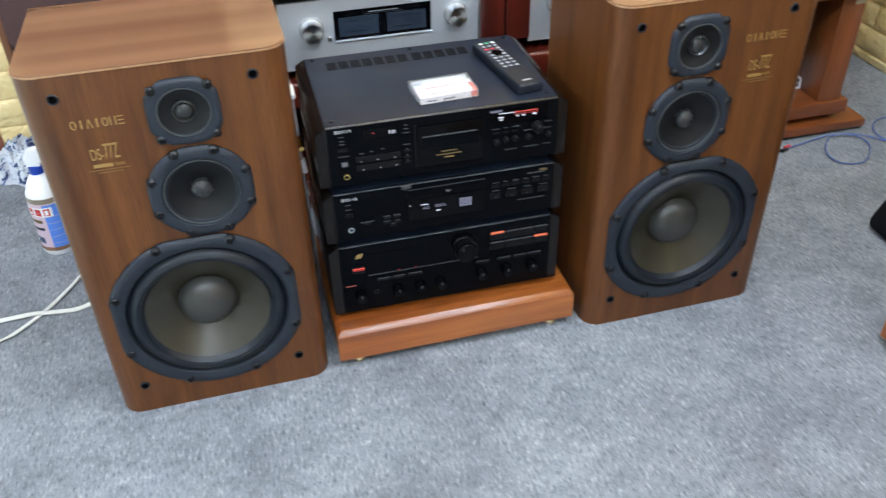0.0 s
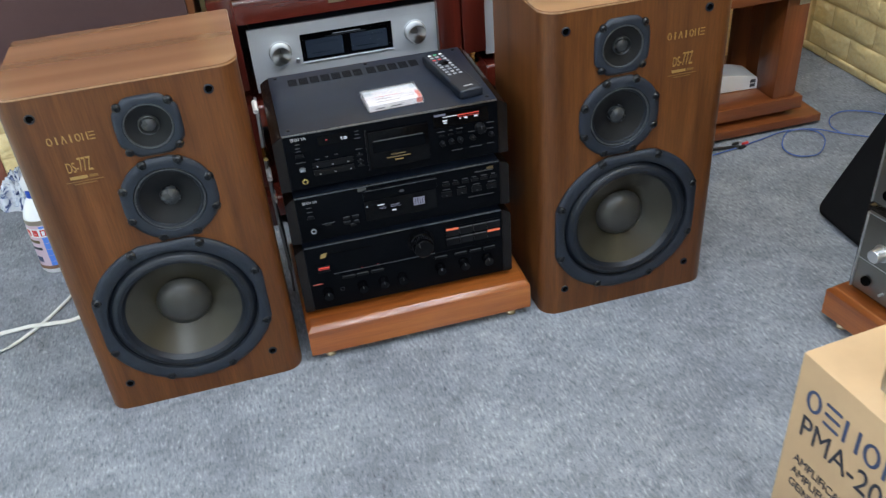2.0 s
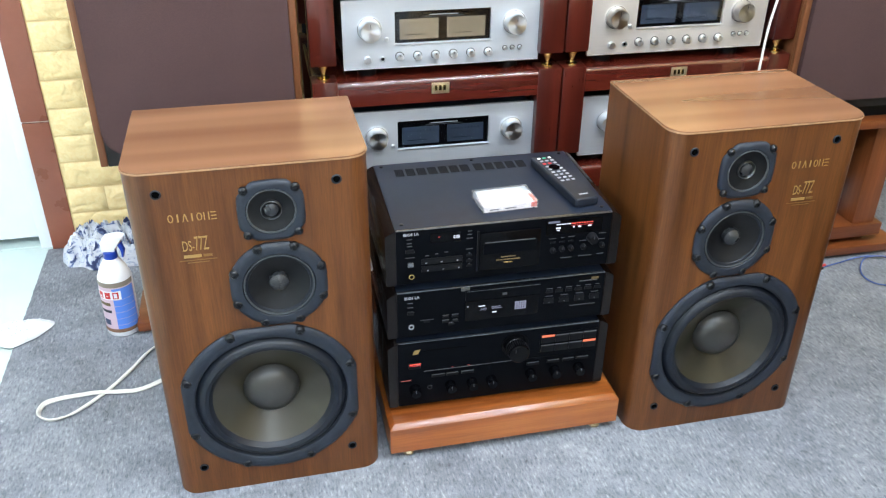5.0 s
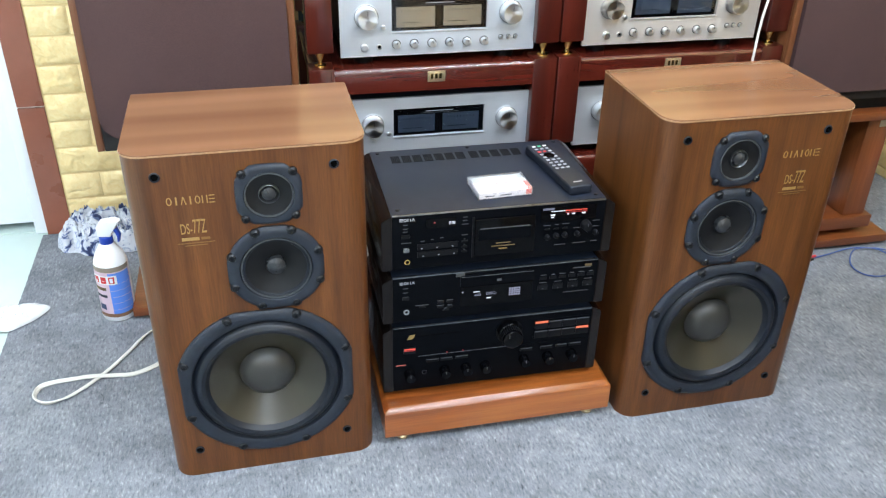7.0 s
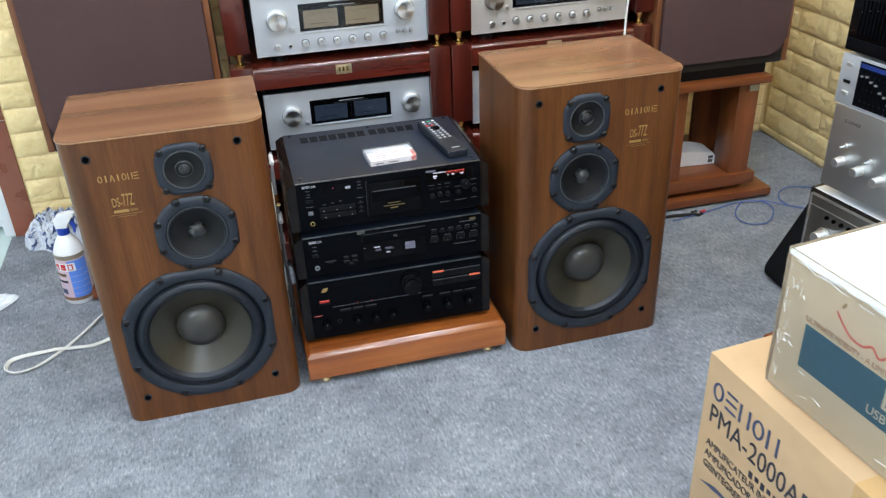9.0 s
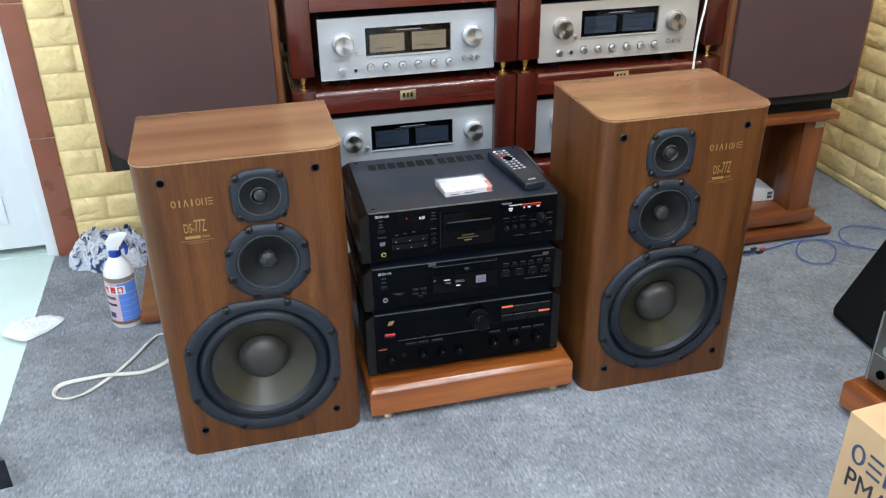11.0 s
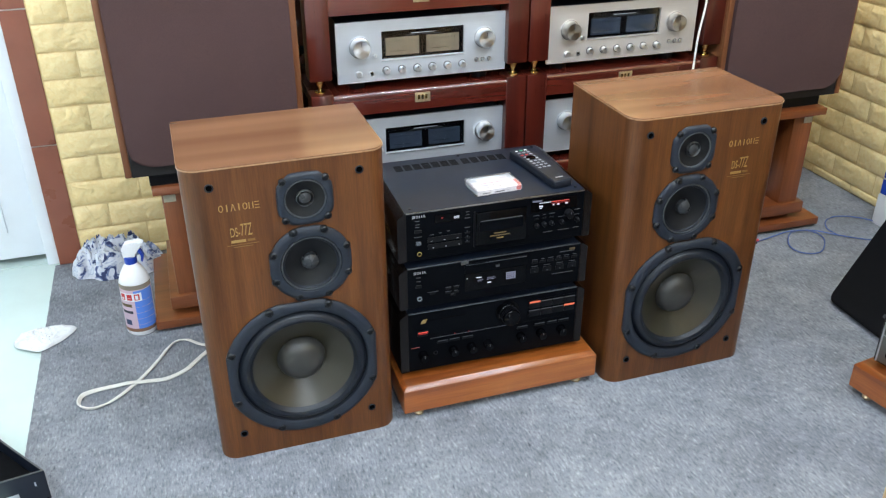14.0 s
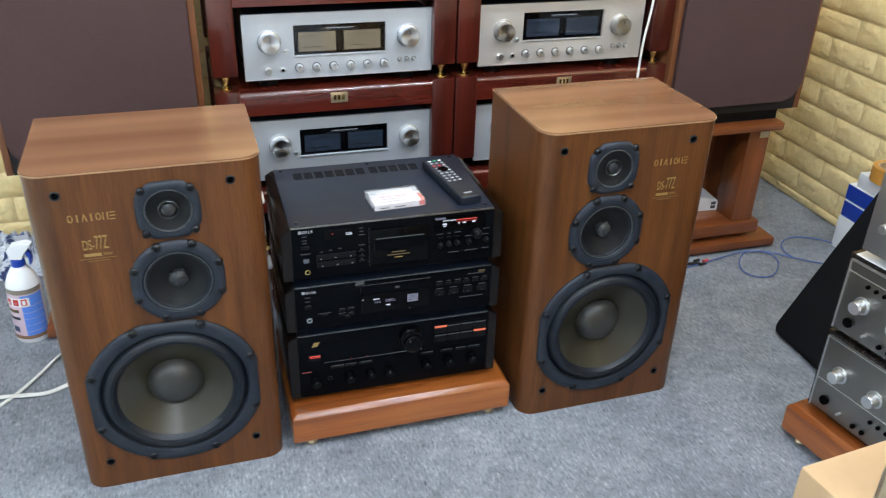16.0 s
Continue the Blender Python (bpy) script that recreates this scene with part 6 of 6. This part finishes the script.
def crumpled(name, cx, cy, rx, ry, h, material, label, category, seed, folds=7.0, n=56):
    """A crumpled sheet heaped on the floor, with folds and an uneven outline."""
    t = thing(name, pose(cx, cy, 0), label, category)
    bm, rows = bmesh.new(), []
    o = Vector((seed * 3.1, seed * 1.7, seed))
    for i in range(n + 1):
        row = []
        for j in range(n + 1):
            u, v = 2 * i / n - 1, 2 * j / n - 1
            edge = 1 + 0.22 * noise.noise(Vector((math.atan2(v, u) * 0.9, seed, 0)))
            x, y = u * math.sqrt(1 - v * v / 2) * rx * edge, v * math.sqrt(1 - u * u / 2) * ry * edge
            d = max(0.0, 1 - (u * u + v * v) * 0.55)
            f = noise.noise(Vector((x * folds * 2.2, y * folds * 2.2, 0)) + o)
            g = 1 - abs(noise.noise(Vector((x * folds * 3.2 + 2 * f, y * folds * 3.2, 4)) + o)) * 2.4
            k = 1 - abs(noise.noise(Vector((x * folds * 6.5, y * folds * 6.5 + 1.5 * g, 11)) + o)) * 2.6
            d *= min(1.0, (1.0 - max(abs(u), abs(v))) * 8.0)
            z = 0.003 + h * d ** 0.6 * (0.38 + 0.30 * f + 0.26 * g + 0.13 * k)
            x += 0.03 * noise.noise(Vector((x * 14, y * 14, 9)) + o)
            y += 0.02 * noise.noise(Vector((x * 14, y * 14, 29)) + o)
            row.append(bm.verts.new((x, y, max(0.001, z))))
        rows.append(row)
    for a, b in zip(rows, rows[1:]):
        for j in range(n):
            bm.faces.new((a[j], b[j], b[j + 1], a[j + 1]))
    part("folds", bm, material, t)
    return t


crumpled("cleaning_rag", -0.512, 2.228, 0.140, 0.066, 0.142, RAG, "crumpled white and blue rag lying on the carpet", "rag", 2.0, 8.5, 72)
crumpled("paper_tissue", -0.698, 1.888, 0.064, 0.056, 0.021, TISSUE, "crumpled white paper tissue on the carpet edge", "tissue", 5.0, 15.0, 44)

def ribbon(name, points, width, thick, material, parent, res=8):
    """A flat two-core cord through (x, y, z, lean) points; lean tips it onto its edge."""
    pts = [Vector(p) for p in points]
    path = []
    for i in range(len(pts) - 1):
        p0, p1, p2, p3 = pts[max(i - 1, 0)], pts[i], pts[i + 1], pts[min(i + 2, len(pts) - 1)]
        for k in range(res):
            t = k / res
            path.append(0.5 * ((2 * p1) + (p2 - p0) * t + (2 * p0 - 5 * p1 + 4 * p2 - p3) * t * t + (3 * p1 - p0 - 3 * p2 + p3) * t ** 3))
    path.append(pts[-1])
    section = [(-0.5, -0.3), (-0.38, -0.5), (-0.1, -0.5), (0, -0.34), (0.1, -0.5), (0.38, -0.5), (0.5, -0.3), (0.5, 0.3), (0.38, 0.5), (0.1, 0.5), (0, 0.34), (-0.1, 0.5), (-0.38, 0.5), (-0.5, 0.3)]
    bm, rings = bmesh.new(), []
    for i, p in enumerate(path):
        d = (path[min(i + 1, len(path) - 1)] - path[max(i - 1, 0)]).xyz.normalized()
        side = d.cross(Vector((0, 0, 1))).normalized()
        turn = Matrix.Rotation(radians(p.w), 3, d)
        side, up = turn @ side, turn @ side.cross(d)
        rise = Vector((0, 0, abs(side.z) * width / 2 + abs(up.z) * thick / 2))
        rings.append([bm.verts.new(p.xyz + rise + side * width * a + up * thick * b) for a, b in section])
    n = len(section)
    for a, b in zip(rings, rings[1:]):
        for j in range(n):
            bm.faces.new((a[j], a[(j + 1) % n], b[(j + 1) % n], b[j]))
    bm.faces.new(rings[0]), bm.faces.new(rings[-1])
    return part(name, bm, material, parent)


cord = thing("flat_cord", pose(0, 0, 0), "flat white two-core cable looped loosely on the carpet", "cable")
ribbon("sheath", [(-0.25, 1.70, 0, 10), (-0.300, 1.724, 0, 20), (-0.335, 1.758, 0, 25), (-0.365, 1.755, 0, 50), (-0.387, 1.729, 0, 30), (-0.411, 1.684, 0, 20), (-0.455, 1.616, 0, 10), (-0.508, 1.557, 0, 15), (-0.540, 1.535, 0, 45),
                  (-0.568, 1.531, 0, 65), (-0.592, 1.553, 0, 60), (-0.588, 1.588, 0, 40), (-0.561, 1.602, 0, 20), (-0.512, 1.605, 0.002, 10), (-0.478, 1.603, 0.005, 6), (-0.434, 1.599, 0.003, 8), (-0.390, 1.600, 0, 12),
                  (-0.346, 1.621, 0, 15), (-0.322, 1.648, 0, 15), (-0.290, 1.686, 0, 10), (-0.25, 1.72, 0, 10)], 0.0105, 0.0042, CABLE_WHITE, cord)


def dark_box():
    """A squashed dark carton at the carpet's edge; only its rim and near side show."""
    c = thing("dark_box", pose(-0.631, 1.258, 0), "squashed open navy carton with grey worn rim on the floor", "carton")
    navy = speckled("navy_carton", (0.005, 0.008, 0.016), 0.3, 0.3, 25)
    black = speckled("black_card_inside", (0.0016, 0.0018, 0.0024), 0.8, 0.15, 60, 0.0, 600, 0.0, 0.1)
    h, t = 0.072, 0.004
    a, b = Vector((-0.30, -0.045)), Vector((-0.20, 0.27))
    o = Vector((0.0, 0.0))
    corners = [o, o + a, o + a + b, o + b]
    mid = sum(corners, Vector((0, 0))) / 4
    for p, q in zip(corners, corners[1:] + corners[:1]):
        ip, iq = p + (mid - p).normalized() * t * 1.6, q + (mid - q).normalized() * t * 1.6
        part("side", slab([p, q, iq, ip], 0.003, h), navy, c)
        part("rim", slab([p, q, iq, ip], h + 0.0002, h + 0.0018), RING, c, "grey worn rim")
    part("bottom", slab(corners, 0.0, 0.003), black, c)
    part("inner_flap", slab([mid + (p - mid) * 0.96 for p in corners], h - 0.03, h - 0.027), black, c, "dark flap folded inside")
    d = a.normalized()
    for k, (u, w, z) in enumerate(((0.055, 0.024, 0.022), (0.02, 0.003, 0.046))):
        s = o + d * u
        n = Vector((d.y, -d.x)) * (0.0008 if d.x > 0 else -0.0008)
        part("glossy_patch", slab([s + n, s + d * w + n, s + d * w, s], z - 0.011 if k == 0 else z - 0.005, z + 0.011 if k == 0 else z + 0.005), CHROME, c, "shiny printed patch")
    return c


dark_box()

# ---- cables ----
blue = thing("blue_cable", pose(0, 0, 0), "clear blue signal cable coiled on the carpet", "cable")
tube("sheath", [(1.319, 1.739, 0.006), (1.397, 1.752, 0.005), (1.484, 1.770, 0.005), (1.581, 1.788, 0.006), (1.649, 1.761, 0.007), (1.649, 1.704, 0.006), (1.584, 1.640, 0.005), (1.524, 1.653, 0.005), (1.519, 1.710, 0.005),
                (1.576, 1.773, 0.010), (1.649, 1.764, 0.010), (1.712, 1.717, 0.006), (1.775, 1.664, 0.006), (1.862, 1.620, 0.006)], 0.0021, CABLE_BLUE, blue, "", 1.0, 8)
tube("loop", [(1.712, 1.717, 0.006), (1.712, 1.766, 0.006), (1.746, 1.814, 0.006), (1.804, 1.832, 0.006), (1.872, 1.797, 0.006), (1.911, 1.739, 0.006)], 0.0021, CABLE_BLUE, blue, "", 1.0, 8)
for i, (x, y, mt) in enumerate(((1.424, 1.760, PLUG_RED), (1.407, 1.746, CABLE_BLACK), (1.398, 1.768, CABLE_BLACK))):
    tube("plug", [(x, y, 0.008), (x + 0.010, y + 0.003, 0.008), (x + 0.018, y + 0.004, 0.008)], 0.0045, mt, blue, "red plug" if i == 0 else "black plug")
lead = thing("black_lead", pose(0, 0, 0), "black power lead lying on the carpet", "cable")
tube("sheath", [(0.989, 1.686, 0.006), (1.145, 1.712, 0.006), (1.290, 1.766, 0.006), (1.377, 1.761, 0.006), (1.411, 1.752, 0.006)], 0.005, CABLE_BLACK, lead)
hang = thing("white_lead", pose(0, 0, 0), "white cable hanging in front of the rack", "cable")
tube("sheath", [(1.167, 1.812, 0.98), (1.159, 1.808, 0.86), (1.151, 1.805, 0.76), (1.139, 1.802, 0.68), (1.135, 1.800, 0.58), (1.133, 1.800, 0.3), (1.131, 1.780, 0.05), (1.161, 1.740, 0.006), (1.251, 1.740, 0.006)], 0.0031, CABLE_WHITE, hang, "", 1.0, 8)


def signal_leads():
    """Leads and plugs in the gap behind the hi-fi stack."""
    rng = random.Random(3)
    g = thing("signal_leads", pose(0, 0, 0), "grey and black signal leads hanging beside the stack", "cable")
    for k in range(5):
        y = 1.40 + 0.045 * k
        mt = (CABLE_GREY, CABLE_BLACK, CABLE_GREY, CABLE_BLACK, CABLE_WHITE)[k]
        x = 0.1155 + 0.002 * (k % 2)
        tube("lead", [(0.119, y + 0.185, 0.47 - 0.04 * k), (x, y + 0.08, 0.44 - 0.04 * k), (x - 0.002, y + 0.02, 0.36 - 0.04 * k), (x, y + 0.01, 0.22), (x + 0.003, y + 0.05, 0.115), (x, y + 0.12, 0.012)], 0.003, mt, g)
    for k, (y, z, mt) in enumerate(((1.42, 0.41, BRASS), (1.40, 0.375, PLASTIC_WHITE), (1.47, 0.49, PLASTIC_WHITE), (1.44, 0.30, CABLE_WHITE))):
        tube("plug", [(0.1155, y, z), (0.1155, y + 0.018, z + 0.004), (0.1155, y + 0.036, z + 0.006)], 0.0052, mt, g, "small metal plug")
    return g


signal_leads()

# ---- foam bricks, last ----
COURSE, BRICK_L = 0.0775, 0.2


def brick_mesh(length, seed, height=COURSE):
    """A pillowed brick, embossed by a few facets; lies in x and z, proud towards -y."""
    bm, nx, nz = bmesh.new(), 7, 5
    hx, hz = length / 2 - 0.0014, height / 2 - 0.0025
    rows = []
    for i in range(nx + 1):
        row = []
        for j in range(nz + 1):
            u, v = 2 * i / nx - 1, 2 * j / nz - 1
            rim = i in (0, nx) or j in (0, nz)
            uu = u if rim else u * 1.12
            vv = v if rim else v * 1.35
            n = noise.noise(Vector((u * 2.1 * length / BRICK_L + seed * 5.3, v * 1.5, seed * 2.1)))
            d = 0.0 if rim else (0.0060 + 0.0020 * n if n > -0.08 else 0.0030 + 0.003 * n)
            row.append(bm.verts.new((uu * hx, -d, vv * hz)))
        rows.append(row)
    for a, b in zip(rows, rows[1:]):
        for j in range(nz):
            bm.faces.new((a[j], b[j], b[j + 1], a[j + 1]))
    me = done(bm, "brick")
    me.polygons.foreach_set("use_smooth", [True] * len(me.polygons))
    me.materials.append(BRICK)
    return me


LONG = [brick_mesh(BRICK_L, k + 1) for k in range(5)]
LOW = [brick_mesh(BRICK_L, k + 15, 0.031) for k in range(2)]
HALF = [brick_mesh(BRICK_L / 2, k + 9) for k in range(2)]


def lay_bricks(wall, start, end, rows, turn, fixed, odd):
    """Running bond over a stretch of wall; z starts a little under the floor line."""
    rng = random.Random(7)
    for r in range(rows):
        z = -0.0465 + COURSE * (r + 0.5)
        if r == 0:
            z = 0.0155
        a, first = start, True
        while a < end - 0.03:
            half = r > 0 and ((first and r % 2 == odd) or end - a < BRICK_L * 0.75)
            ln = BRICK_L / 2 if half else BRICK_L
            ob = new("brick", rng.choice(HALF if half else (LONG if r else LOW)))
            ob.parent = wall
            c = a + ln / 2
            ob.matrix_basis = pose(c, fixed - 0.0005, z) if turn == 0 else pose(fixed - 0.0005, c, z, 0, 0, -90)
            a, first = a + ln, False


lay_bricks(wall_north, PIL_R + 0.002, X1, 14, 0, Y1, 0)
lay_bricks(wall_east, 0.79, Y1 - 0.01, 14, 90, X1, 1)
